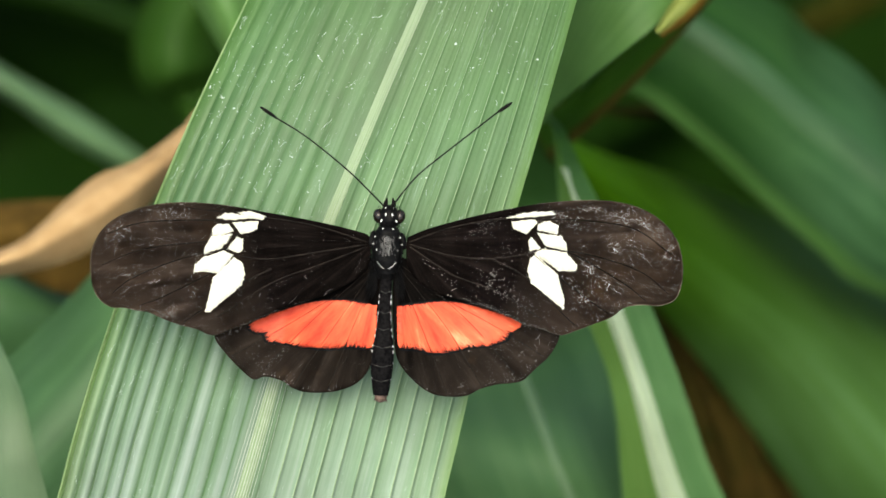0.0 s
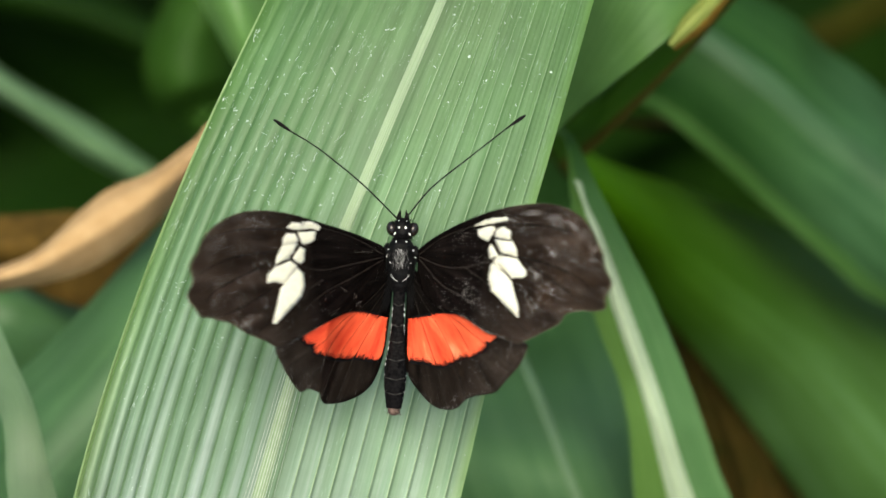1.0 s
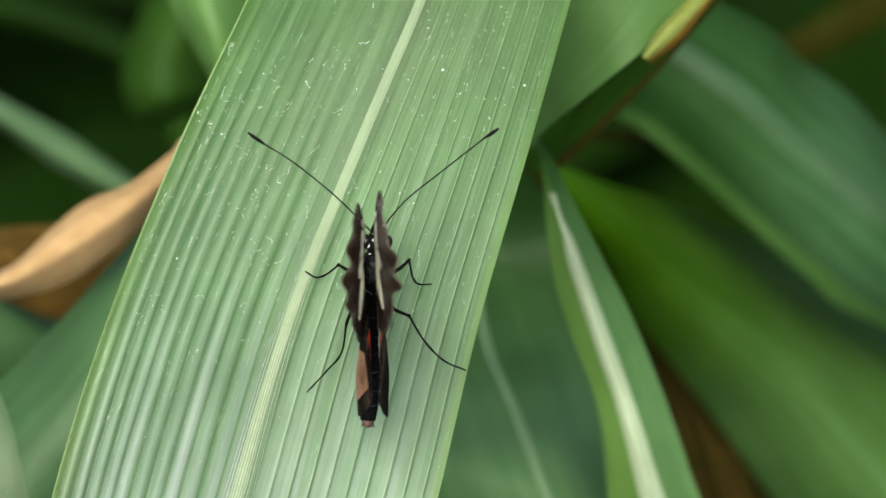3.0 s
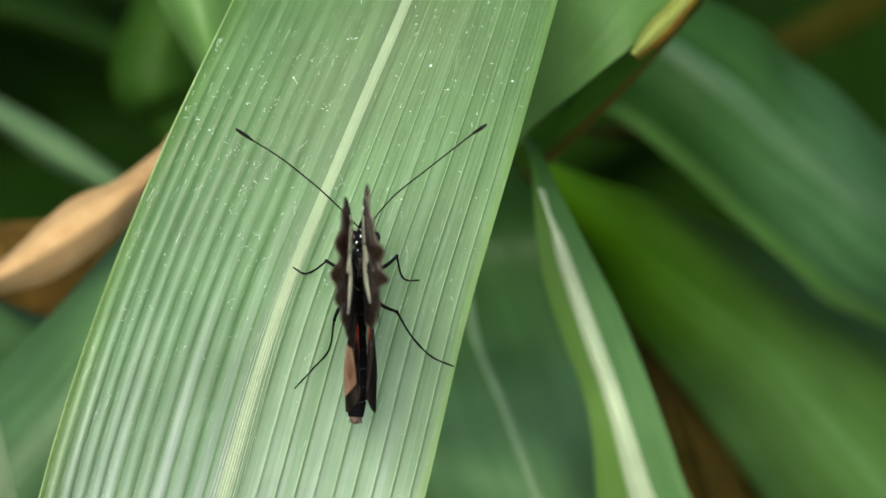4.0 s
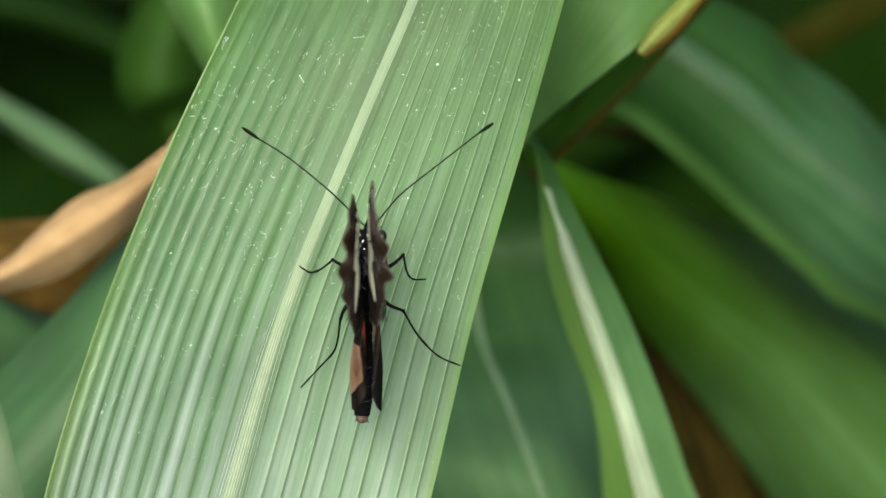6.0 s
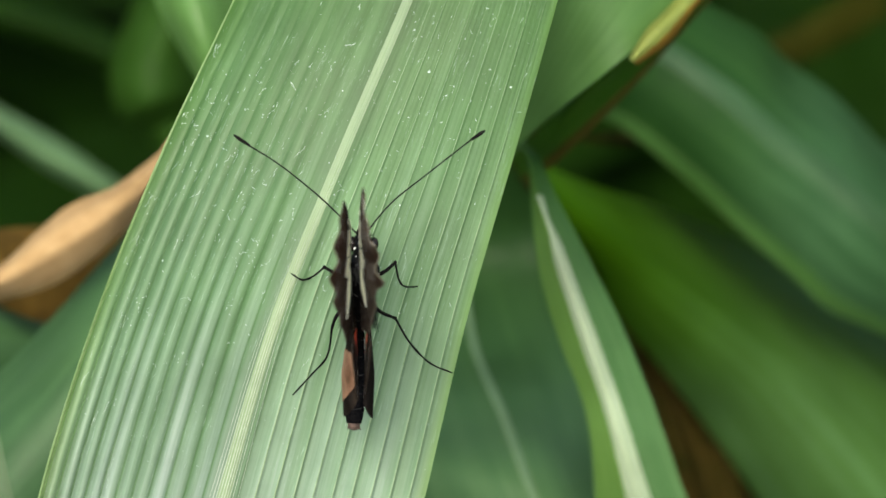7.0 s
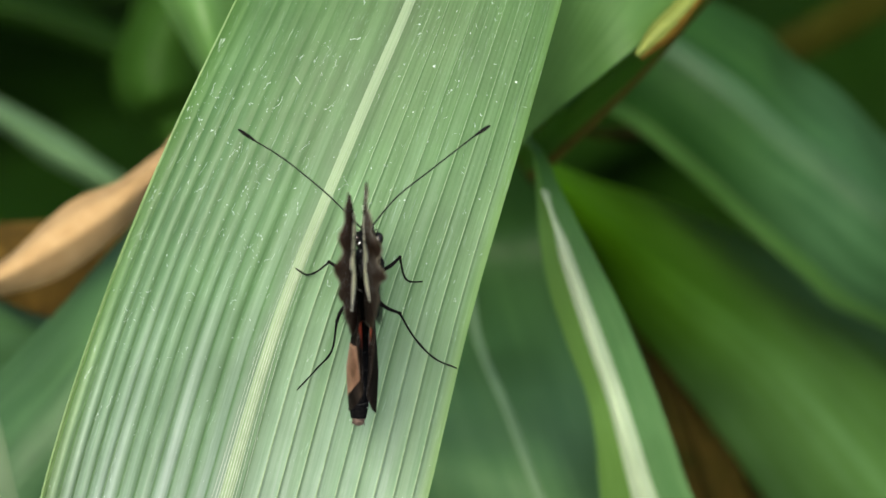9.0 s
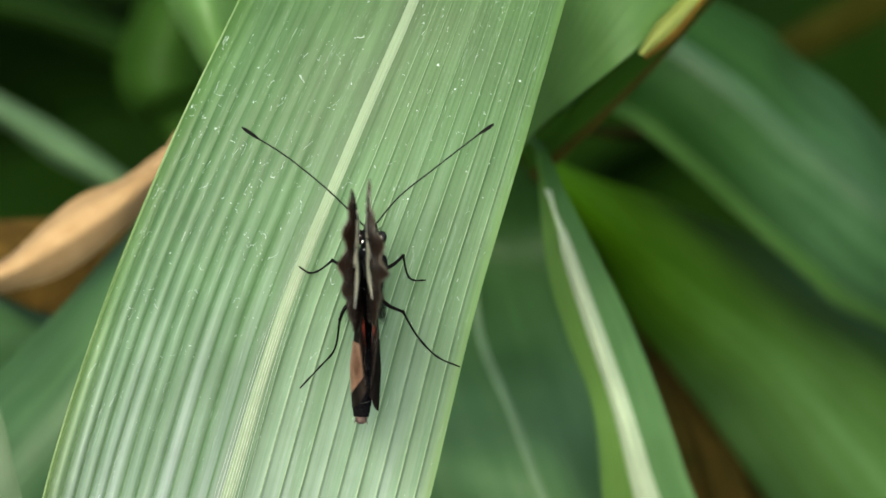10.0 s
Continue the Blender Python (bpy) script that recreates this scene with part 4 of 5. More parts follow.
# ---- the plant on the other side: dry sheath, dark leaves ----
def dry_plant():
    foot = (-28.2, 5.5, -153.0)
    owner = plant("grass_plant", foot, "broad-leaved grass plant with a dead tan leaf and dark green leaves", "plant")
    o = owner.location
    cane(owner, foot, 0.006)

    def add_leaf(left, mid, right, material, label, fold=lambda q, s: 0.0, nq=20):
        return part("leaf", blade("leaf", left, mid, right, material, o, nq, 50, fold, 0.4), material, owner, label)
    add_leaf([(-29.0, 6.3, -150.0), (-36.2, 17.2, -97.0), (-39.5, 14.9, -90.0), (-45.3, 10.5, -86.0), (-51.5, 7.9, -86.0), (-56.0, 4.4, -86.0), (-62.6, -1.4, -86.0), (-71.3, -4.5, -89.0)],
             [(-28.6, 5.9, -150.0), (-34.4, 12.5, -92.0), (-39.0, 11.5, -86.0), (-44.5, 7.5, -81.0), (-49.9, 3.9, -81.0), (-55.6, 0.5, -81.0), (-62.4, -3.5, -81.0), (-71.8, -6.1, -84.0)],
             [(-28.1, 5.5, -150.0), (-32.9, 8.4, -97.0), (-39.3, 7.7, -92.0), (-44.6, 3.3, -87.0), (-48.3, 0.0, -87.0), (-54.0, -3.8, -87.0), (-60.6, -5.9, -87.0), (-72.3, -7.8, -90.0)],
             LEAF_DRY, "dead tan leaf, dry and curled", lambda q, s: 0.15 * math.sin(q * 9))
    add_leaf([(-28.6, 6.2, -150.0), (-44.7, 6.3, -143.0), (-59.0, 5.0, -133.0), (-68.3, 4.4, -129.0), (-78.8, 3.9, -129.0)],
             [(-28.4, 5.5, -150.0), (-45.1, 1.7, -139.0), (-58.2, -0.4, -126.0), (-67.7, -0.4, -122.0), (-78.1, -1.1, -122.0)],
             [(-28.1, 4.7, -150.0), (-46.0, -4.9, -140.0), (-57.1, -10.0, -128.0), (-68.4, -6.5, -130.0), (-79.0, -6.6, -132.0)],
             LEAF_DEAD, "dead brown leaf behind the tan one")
    add_leaf([(-27.6, 6.8, -149.6), (-40.0, 8.5, -105.4), (-45.5, 2.4, -98.6), (-56.2, -9.9, -95.2), (-65.3, -18.7, -95.2), (-77.7, -28.5, -102.0)],
             [(-27.2, 5.5, -149.6), (-37.0, -2.4, -95.2), (-44.7, -13.1, -85.0), (-54.3, -26.1, -81.6), (-62.5, -36.1, -81.6), (-71.3, -50.3, -88.4)],
             [(-26.7, 4.6, -149.6), (-30.6, -10.0, -102.0), (-37.0, -23.2, -95.2), (-45.1, -38.1, -91.8), (-53.7, -50.7, -95.2), (-65.9, -63.8, -102.0)],
             LEAF_SHADE, "dark teal green leaf below the perch leaf")
    add_leaf([(-28.1, 5.5, -149.6), (-48.8, -2.6, -153.0), (-59.7, -9.2, -142.8), (-68.9, -5.5, -136.0), (-79.4, -2.5, -136.0)],
             [(-27.9, 5.0, -149.6), (-46.8, -10.6, -149.6), (-58.4, -14.0, -136.0), (-68.3, -12.1, -129.2), (-78.8, -10.4, -129.2)],
             [(-27.7, 4.4, -149.6), (-47.0, -17.9, -153.0), (-58.9, -23.0, -142.8), (-68.9, -21.9, -136.0), (-79.4, -21.0, -136.0)],
             LEAF_SHADE, "dark teal green leaf")
    add_leaf([(-29.4, 8.1, -149.6), (-30.9, 18.7, -108.8), (-33.6, 25.3, -102.0), (-36.9, 31.2, -102.0), (-39.9, 37.1, -102.0), (-45.3, 50.1, -108.8)],
             [(-29.0, 8.6, -149.6), (-28.1, 20.3, -102.0), (-30.7, 28.4, -95.2), (-33.2, 34.2, -93.5), (-35.3, 40.1, -95.2), (-40.7, 52.2, -102.0)],
             [(-28.1, 8.6, -149.6), (-24.2, 20.5, -112.2), (-25.7, 28.8, -105.4), (-27.2, 35.4, -102.0), (-29.8, 42.1, -102.0), (-35.1, 55.2, -108.8)],
             LEAF_MID, "mid-green leaf rising behind the perch leaf")
    add_leaf([(-31.0, 3.7, -156.4), (-48.8, 4.2, -237.3), (-57.3, 10.0, -233.2), (-67.1, 15.6, -229.8), (-76.8, 22.7, -226.4), (-91.0, 30.6, -231.2)],
             [(-30.6, 4.1, -156.4), (-47.9, 6.5, -234.6), (-55.8, 11.9, -227.8), (-65.9, 18.2, -224.4), (-76.3, 24.9, -221.0), (-89.3, 33.3, -224.4)],
             [(-30.1, 4.6, -156.4), (-46.5, 8.5, -237.3), (-54.2, 13.5, -233.2), (-64.7, 20.9, -229.8), (-76.8, 27.9, -226.4), (-89.0, 36.5, -231.2)],
             LEAF_GREY, "narrow greyish green leaf in shade")
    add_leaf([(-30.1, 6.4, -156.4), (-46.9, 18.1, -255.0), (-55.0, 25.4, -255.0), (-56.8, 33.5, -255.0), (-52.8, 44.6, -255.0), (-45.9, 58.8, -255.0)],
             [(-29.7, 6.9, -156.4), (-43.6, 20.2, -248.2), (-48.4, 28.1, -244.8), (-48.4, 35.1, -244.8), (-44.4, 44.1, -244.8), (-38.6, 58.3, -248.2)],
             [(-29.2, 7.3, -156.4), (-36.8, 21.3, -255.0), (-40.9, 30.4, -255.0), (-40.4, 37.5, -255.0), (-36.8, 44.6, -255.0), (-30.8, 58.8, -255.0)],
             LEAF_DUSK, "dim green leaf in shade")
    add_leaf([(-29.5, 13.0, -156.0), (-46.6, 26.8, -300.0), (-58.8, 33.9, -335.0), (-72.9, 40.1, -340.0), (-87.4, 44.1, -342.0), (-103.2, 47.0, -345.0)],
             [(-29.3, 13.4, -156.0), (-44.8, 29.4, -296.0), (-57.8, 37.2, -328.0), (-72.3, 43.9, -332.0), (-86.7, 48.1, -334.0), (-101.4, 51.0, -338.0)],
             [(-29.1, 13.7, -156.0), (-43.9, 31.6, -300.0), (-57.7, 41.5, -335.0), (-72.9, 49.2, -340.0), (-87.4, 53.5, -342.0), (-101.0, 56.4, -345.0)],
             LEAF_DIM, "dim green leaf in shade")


dry_plant()


# ---- dim plants further down ----
def undergrowth(place, seed, count=15, spread=0.26):
    rng = random.Random(seed)
    owner = new("understorey_plant")
    tagged(owner, "dim broad-leaved green plant deep in shade", "plant", "understorey plants")
    top = place[2]
    part("stem", bar("stem", [(0, 0, -0.01), (0.01, 0, top * 0.5), (0, 0.005, top)], (0.007, 0.005, 0.004), n=30), CANE, owner)
    for i in range(count):
        h = top * rng.uniform(0.45, 1.0)
        a = rng.uniform(0, 6.28)
        l, wide = rng.uniform(0.7, 1.2) * spread, rng.uniform(0.018, 0.034)
        rise, drop = rng.uniform(0.1, 0.35), rng.uniform(0.4, 0.9)
        verts, faces, uvs = [], [], []
        n = 16
        for k in range(n + 1):
            s = k / n
            out_by, up_by = l * s, l * (rise * s * 2 - drop * s * s)
            for q in (-1, -0.5, 0, 0.5, 1):
                half = wide * math.sin(math.pi * min(1, 0.06 + 0.94 * s)) ** 0.7 * q
                verts.append((out_by * math.cos(a) - half * math.sin(a), out_by * math.sin(a) + half * math.cos(a), h + up_by + 0.25 * abs(half)))
                uvs.append((q, s * 2))
        for k in range(n):
            for j in range(4):
                b = k * 5 + j
                faces.append((b, b + 5, b + 6, b + 1))
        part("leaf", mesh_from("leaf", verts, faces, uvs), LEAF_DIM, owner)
    return owner


def shade_thicket():
    """Dense plants of one kind on all sides and below, lower where the bed opens in front of the perch leaf; the tall
    ones are unseen, added for shade.
    """
    rng = random.Random(21)
    kinds = [undergrowth((0.0, 0.0, top), seed) for top, seed in ((0.85, 3), (0.55, 5), (0.36, 8))]
    used = []
    for _ in range(900):
        x, y = rng.uniform(-0.85, 0.85), rng.uniform(-0.75, 1.3)
        if any(math.hypot(x - a, y - b) < 0.15 for a, b in used):
            continue
        open_side = abs(x) < 0.34 and y < 0.9
        limit = 0.95 if not open_side else (0.5 if y < 0.05 else 0.86 - 1.19 * y - 0.22)
        if abs(x) < 0.12 and abs(y) < 0.12:
            continue
        used.append((x, y))
        # the tall kind stands out of view, added to keep light from the gaps
        kind = 0 if limit > 0.9 else 1 if limit > 0.56 else 2
        copy_thing(kinds[kind], pose(x, y, 0, 0, 0, rng.uniform(0, 360)))
    # the bed thins out into lower plants with an uneven edge
    for _ in range(900):
        a, r = rng.uniform(0, 2 * math.pi), 0.7 + 1.1 * math.sqrt(rng.random())
        x, y = r * math.cos(a), 0.3 + r * math.sin(a)
        if abs(x) < 0.95 and -0.85 < y < 1.4 or r > 1.25 + 0.55 * noise.noise((math.cos(a) * 1.7, math.sin(a) * 1.7, 3)):
            continue
        if any(math.hypot(x - b, y - c) < 0.17 for b, c in used):
            continue
        used.append((x, y))
        copy_thing(kinds[rng.choice((1, 2, 2))], pose(x, y, 0, 0, 0, rng.uniform(0, 360)))
    for k, (x, y) in zip(kinds, ((-0.62, 0.30), (0.16, 0.12), (-0.14, 0.30))):
        k.location = (x, y, 0)


shade_thicket()


# ---- the butterfly ----
THORAX = ((-8.2, -2.3, 6.0))
butterfly = new("butterfly")
butterfly.matrix_world = SLOPE @ pose(THORAX[0] / 1000, THORAX[1] / 1000, THORAX[2] / 1000, 0, 0, -2.33)
tagged(butterfly, "black butterfly with cream patches and scarlet bands on a leaf", "butterfly")
MM = 0.001


def fill_outline(outline, step, rough=0.0, seed=1, straight=False):
    """Points and triangles of a closed outline filled with an even net; rough frays the rim."""
    from mathutils.geometry import delaunay_2d_cdt
    rng = random.Random(seed)
    ring = smooth_line(list(outline) + [outline[0]], len(outline) * (44 if rough else 6))[:-1]
    if straight:
        sides = list(zip(outline, list(outline[1:]) + [outline[0]]))
        ring = np.array([np.array(p) * (1 - f) + np.array(q) * f for p, q in sides for f in np.arange(0, 1, 0.06)])
    if rough:
        ring = ring + np.array([[rng.gauss(0, rough), rng.gauss(0, rough)] for _ in ring])
    lo, hi = ring.min(axis=0), ring.max(axis=0)
    pts = [Vector(p) for p in ring]
    n = len(pts)
    for x in np.arange(lo[0] + step / 2, hi[0], step):
        for y in np.arange(lo[1] + step / 2, hi[1], step):
            inside = False
            for (x1, y1), (x2, y2) in zip(ring, np.roll(ring, -1, axis=0)):
                if (y1 > y) != (y2 > y) and x < (x2 - x1) * (y - y1) / (y2 - y1) + x1:
                    inside = not inside
            if inside and np.min(np.hypot(ring[:, 0] - x, ring[:, 1] - y)) > step * 0.4:
                pts.append(Vector((x, y)))
    edges = [(i, (i + 1) % n) for i in range(n)]
    v, e, f, *_ = delaunay_2d_cdt(pts, edges, [], 1, 1e-6)
    return [tuple(p) for p in v], [tuple(t) for t in f]


def within(p, ring):
    inside = False
    for (x1, y1), (x2, y2) in zip(ring, list(ring[1:]) + [ring[0]]):
        if (y1 > p[1]) != (y2 > p[1]) and p[0] < (x2 - x1) * (p[1] - y1) / (y2 - y1) + x1:
            inside = not inside
    return inside


def sheet(name, outline, root, bend, lift, thick, step=1.0, rough=0.0, seed=1, straight=False, clear=()):
    """A thin solid sheet over an outline (body-space millimetres), bent by bend(x, y), round its root."""
    v, f = fill_outline(outline, step, rough, seed, straight)
    n = len(v)
    verts = []
    for z in (lift, lift - thick):
        for x, y in v:
            dx, dy = x - root[0], y - root[1]
            verts.append((dx * MM, dy * MM, (bend(dx, dy) + z) * MM))
    faces = []
    count = {}
    for t in f:
        a, b, c = (v[i] for i in t)
        if any(all(within(p, ring) for p in (a, b, c)) for ring in clear):
            continue
        if (b[0] - a[0]) * (c[1] - a[1]) - (b[1] - a[1]) * (c[0] - a[0]) < 0:
            t = t[::-1]
        faces.append(t)
        faces.append(tuple(n + i for i in t[::-1]))
        for i in range(3):
            count[(t[i], t[(i + 1) % 3])] = 1
    for i, j in list(count):
        if (j, i) not in count:
            faces.append((j, i, n + i, n + j))
    return mesh_from(name, verts, faces)


def fore_bend(x, y):
    """The forewing rises a little from its root, then hangs outwards from a soft crease at mid-span, more so behind; its rim is wavy."""
    r = abs(x)
    out = 0.5 * (r - 15 + math.sqrt((r - 15) ** 2 + 5))
    back = min(1.3, max(0.0, (1 - y) / 10))
    return 0.9 * math.sin(min(1, r / 16) * math.pi / 2) - out * ((0.012 if x < 0 else 0.115) + (0.068 if x < 0 else 0.13) * back) - (0.5 if x < 0 else 0.7) * min(1.0, 0.15 + back) * math.sin(math.atan2(y, r) * 58 + 1) * (out / 21) ** 4


def hind_bend(x, y):
    r = abs(x)
    return -(2.0 if x < 0 else 1.3) * math.sin(min(1.0, r / 12) * math.pi) * min(1.0, max(0.0, -y / 11)) - 0.004 * r * r


FORE_L = [(-2.22, 1.35), (-3.32, 1.96), (-9.14, 3.09), (-15.66, 3.98), (-20.73, 4.63), (-25.79, 4.79), (-30.09, 4.25), (-33.64, 2.95), (-36.09, 1.05), (-37.35, -1.52), (-37.45, -4.41), (-36.84, -6.91), (-35.93, -8.10), (-34.60, -8.84), (-33.02, -8.84), (-31.35, -9.14), (-30.12, -9.23), (-29.17, -9.55), (-28.07, -10.01), (-25.88, -10.71), (-23.69, -11.20), (-21.65, -11.84), (-19.24, -10.88), (-16.75, -9.91), (-13.71, -8.49), (-10.16, -7.19), (-6.62, -5.68), (-3.81, -3.90), (-2.09, -1.67)]
FORE_R = [(2.46, 1.54), (5.29, 2.81), (10.27, 4.38), (15.27, 5.67), (19.56, 6.56), (24.58, 7.13), (28.91, 7.09), (32.55, 6.16), (35.14, 4.46), (36.82, 2.22), (37.51, -0.63), (37.40, -3.16), (36.61, -5.00), (34.84, -5.79), (32.32, -5.82), (30.32, -6.26), (28.78, -7.48), (26.66, -8.43), (24.53, -9.31), (22.40, -10.04), (20.21, -9.41), (17.66, -8.80), (14.36, -7.34), (10.71, -6.27), (7.07, -5.48), (4.13, -3.94), (2.59, -1.70)]
HIND_L = [(-1.90, -1.16), (-8.82, -4.68), (-16.57, -9.18), (-20.94, -11.52), (-21.41, -12.41), (-20.34, -13.81), (-18.46, -15.75), (-16.75, -17.12), (-15.88, -17.30), (-14.81, -16.90), (-12.63, -17.38), (-11.52, -18.13), (-9.69, -18.71), (-7.17, -18.68), (-5.02, -18.23), (-2.91, -17.06), (-1.55, -15.06), (-0.83, -11.57), (-0.64, -7.24), (-0.82, -2.92)]
HIND_R = [(1.99, -1.00), (10.61, -3.89), (17.98, -7.92), (21.81, -9.78), (22.35, -10.62), (21.21, -12.83), (19.34, -14.71), (17.96, -16.07), (16.53, -16.48), (14.74, -16.70), (12.60, -17.36), (10.84, -18.30), (8.33, -18.55), (6.15, -18.13), (3.90, -16.55), (2.00, -14.31), (1.30, -11.46), (1.00, -7.15), (1.00, -2.83)]
RED_L = [(-1.02, -7.25), (-2.98, -6.95), (-5.88, -6.75), (-9.46, -7.20), (-13.01, -8.40), (-17.10, -10.36), (-16.48, -11.34), (-15.39, -11.51), (-14.70, -12.42), (-12.82, -12.56), (-9.93, -12.95), (-7.03, -13.12), (-4.17, -12.71), (-1.65, -12.61), (-1.00, -10.85)]
RED_R = [(1.58, -7.25), (4.22, -6.80), (7.08, -6.40), (9.98, -6.55), (13.62, -7.40), (17.37, -8.81), (16.27, -10.01), (15.59, -11.04), (13.10, -11.87), (10.95, -12.17), (8.81, -12.76), (6.30, -13.15), (4.12, -12.66), (2.17, -12.53), (1.74, -10.74)]
SPOTS_L = [
    [(-21.82, 3.00), (-20.69, 3.63), (-18.53, 3.50), (-17.36, 3.19), (-19.94, 2.86)],
    [(-19.26, 3.76), (-17.46, 3.90), (-15.78, 3.47), (-16.20, 3.02), (-17.79, 3.24)],
    [(-19.78, 2.51), (-16.69, 2.78), (-16.80, 1.84), (-17.72, 1.37), (-18.79, 1.18), (-19.33, 1.95)],
    [(-22.27, 1.62), (-21.71, 2.14), (-20.49, 2.26), (-19.74, 1.43), (-20.95, 1.02), (-22.23, 0.75)],
    [(-22.44, 0.53), (-19.87, 1.06), (-20.41, 0.18), (-21.23, -0.79), (-23.22, -1.67), (-23.18, -0.80)],
    [(-20.37, -0.83), (-19.27, 0.58), (-18.54, 0.40), (-18.50, -0.75), (-18.91, -1.20)],
    [(-24.35, -4.02), (-24.32, -3.01), (-23.20, -2.10), (-20.86, -1.21), (-19.61, -1.66), (-21.39, -3.97), (-23.13, -3.75)],
    [(-22.78, -8.86), (-22.29, -6.68), (-21.94, -4.64), (-19.53, -2.02), (-18.49, -2.63), (-18.08, -3.98), (-18.52, -5.44), (-20.54, -7.33), (-22.13, -8.83)],
]
SPOTS_R = [
    [(15.10, 4.51), (17.45, 5.25), (20.75, 5.60), (21.13, 5.19), (18.19, 4.78)],
    [(15.84, 4.03), (18.56, 4.43), (18.94, 4.02), (18.25, 3.34), (17.70, 2.67), (16.16, 3.18)],
    [(19.12, 3.16), (19.31, 3.89), (20.51, 4.30), (21.55, 3.76), (21.51, 2.75)],
    [(19.14, 2.73), (22.03, 2.48), (22.64, 1.64), (22.83, 0.64), (20.28, 1.19)],
    [(18.03, 1.60), (18.37, 2.12), (19.50, 0.87), (18.22, 0.53)],
    [(18.88, 0.26), (20.15, 0.82), (22.69, 0.35), (24.12, -1.04), (24.01, -1.76), (21.92, -1.85)],
    [(18.11, -2.15), (18.33, -0.55), (19.03, -0.02), (21.73, -2.43), (22.72, -5.56), (22.62, -6.72), (20.16, -4.73), (18.60, -3.57)],
]
VEINS_L = [
    [(-2.55, 0.76), (-9.11, 2.51), (-15.64, 3.33), (-25.76, 4.14)], [(-2.54, 0.47), (-8.98, -0.80), (-15.06, -1.91), (-19.55, -1.52), (-23.42, -0.23)],
    [(-2.53, 0.19), (-8.91, -2.53), (-14.58, -4.92), (-21.24, -9.52)], [(-19.55, -1.52), (-20.78, -3.01), (-27.47, -6.89), (-31.01, -8.47)],
    [(-18.79, 1.25), (-22.00, 0.18), (-30.59, -1.25), (-36.26, -3.64)], [(-19.36, 2.67), (-24.98, 2.59), (-31.44, 1.96), (-35.70, 0.35)],
    [(-20.15, -0.82), (-25.51, -2.12), (-31.88, -4.90), (-34.67, -7.18)], [(-14.65, -3.12), (-18.18, -5.07), (-24.48, -9.65), (-25.52, -10.56)],
]
VEINS_R = [
    [(2.84, 0.98), (8.17, 3.07), (15.31, 4.59), (25.34, 6.22)], [(2.86, 0.69), (8.31, -0.53), (13.36, -0.68), (18.73, 0.26), (23.37, 1.53)],
    [(2.87, 0.41), (8.41, -2.90), (14.25, -4.83), (20.16, -8.19)], [(18.74, 0.04), (21.73, -2.50), (25.81, -5.44), (28.41, -7.13)],
    [(19.79, 0.81), (25.58, 0.32), (32.14, -1.57), (35.86, -4.31)], [(17.84, 4.48), (24.68, 4.61), (31.20, 3.80), (36.01, 0.75)],
    [(19.93, 1.03), (23.41, 0.38), (30.04, -3.10), (33.02, -5.29)], [(13.36, -0.68), (17.78, -2.88), (23.02, -7.71), (24.52, -8.95)],
]
HIND_VEINS_L = [[(-1.71, -2.23), (-8.64, -9.00), (-14.86, -15.74)], [(-1.68, -2.95), (-6.43, -10.35), (-11.17, -17.76)], [(-1.51, -3.67), (-4.24, -10.99), (-6.82, -18.30)], [(-5.88, -6.01), (-12.90, -10.62), (-19.23, -14.48)]]
HIND_VEINS_R = [[(2.03, -2.08), (10.07, -8.24), (16.84, -15.17)], [(2.06, -2.80), (7.97, -9.77), (12.58, -16.79)], [(1.95, -3.53), (5.12, -10.60), (8.30, -18.04)], [(6.35, -5.51), (14.44, -9.50), (20.35, -12.87)]]


def wing(name, outline, root, bend, lift, material, label, clear=()):
    ob = part(name, sheet(name, outline, root, bend, lift, 0.10, 0.45 if clear else 0.9, 0.0, clear=clear), material, butterfly, label)
    ob.location = (root[0] * MM, root[1] * MM, root[2] * MM)
    return ob


def wing_vein(owner, pts, root, bend, lift):
    line = smooth_line(pts, 12)
    path = [((x - root[0]) * MM, (y - root[1]) * MM, (bend(x - root[0], y - root[1]) + lift) * MM) for x, y in line]
    part("vein", bar("vein", path, (0.00009, 0.00004) if bend is fore_bend else (0.00003, 0.00004, 0.00005), sides=6, n=24), VEIN, owner)


ROOTS = {"fl": (*(-1.56, 1.02), 0.6), "fr": (*(1.83, 1.16), 0.6), "hl": (*(-0.78, -2.19), 0.1), "hr": (*(1.17, -2.12), 0.1)}
fore_l = wing("forewing", FORE_L, ROOTS["fl"], fore_bend, 0.0, WING_FORE, "black-brown scuffed forewing with cream patches", SPOTS_L)
fore_r = wing("forewing", FORE_R, ROOTS["fr"], fore_bend, 0.0, WING_FORE, "black-brown scuffed forewing with cream patches", SPOTS_R)
hind_l = wing("hindwing", HIND_L, ROOTS["hl"], hind_bend, 0.0, WING_HIND, "black hindwing with a scarlet band")
hind_r = wing("hindwing", HIND_R, ROOTS["hr"], hind_bend, 0.0, WING_HIND, "black hindwing with a scarlet band")
for owner_wing, spots, root in ((fore_l, SPOTS_L, ROOTS["fl"]), (fore_r, SPOTS_R, ROOTS["fr"])):
    for i, spot in enumerate(spots):
        # grown a little, so that only the thin dark veins part the patches
        middle = np.mean(spot, axis=0)
        spot = [tuple(p + (p - middle) / np.linalg.norm(p - middle) * 0.11) for p in np.array(spot)]
        part("cream_patch", sheet("cream_patch", spot, root, fore_bend, 0.10, 0.24, 0.6, 0.045, i, True), CREAM, owner_wing)
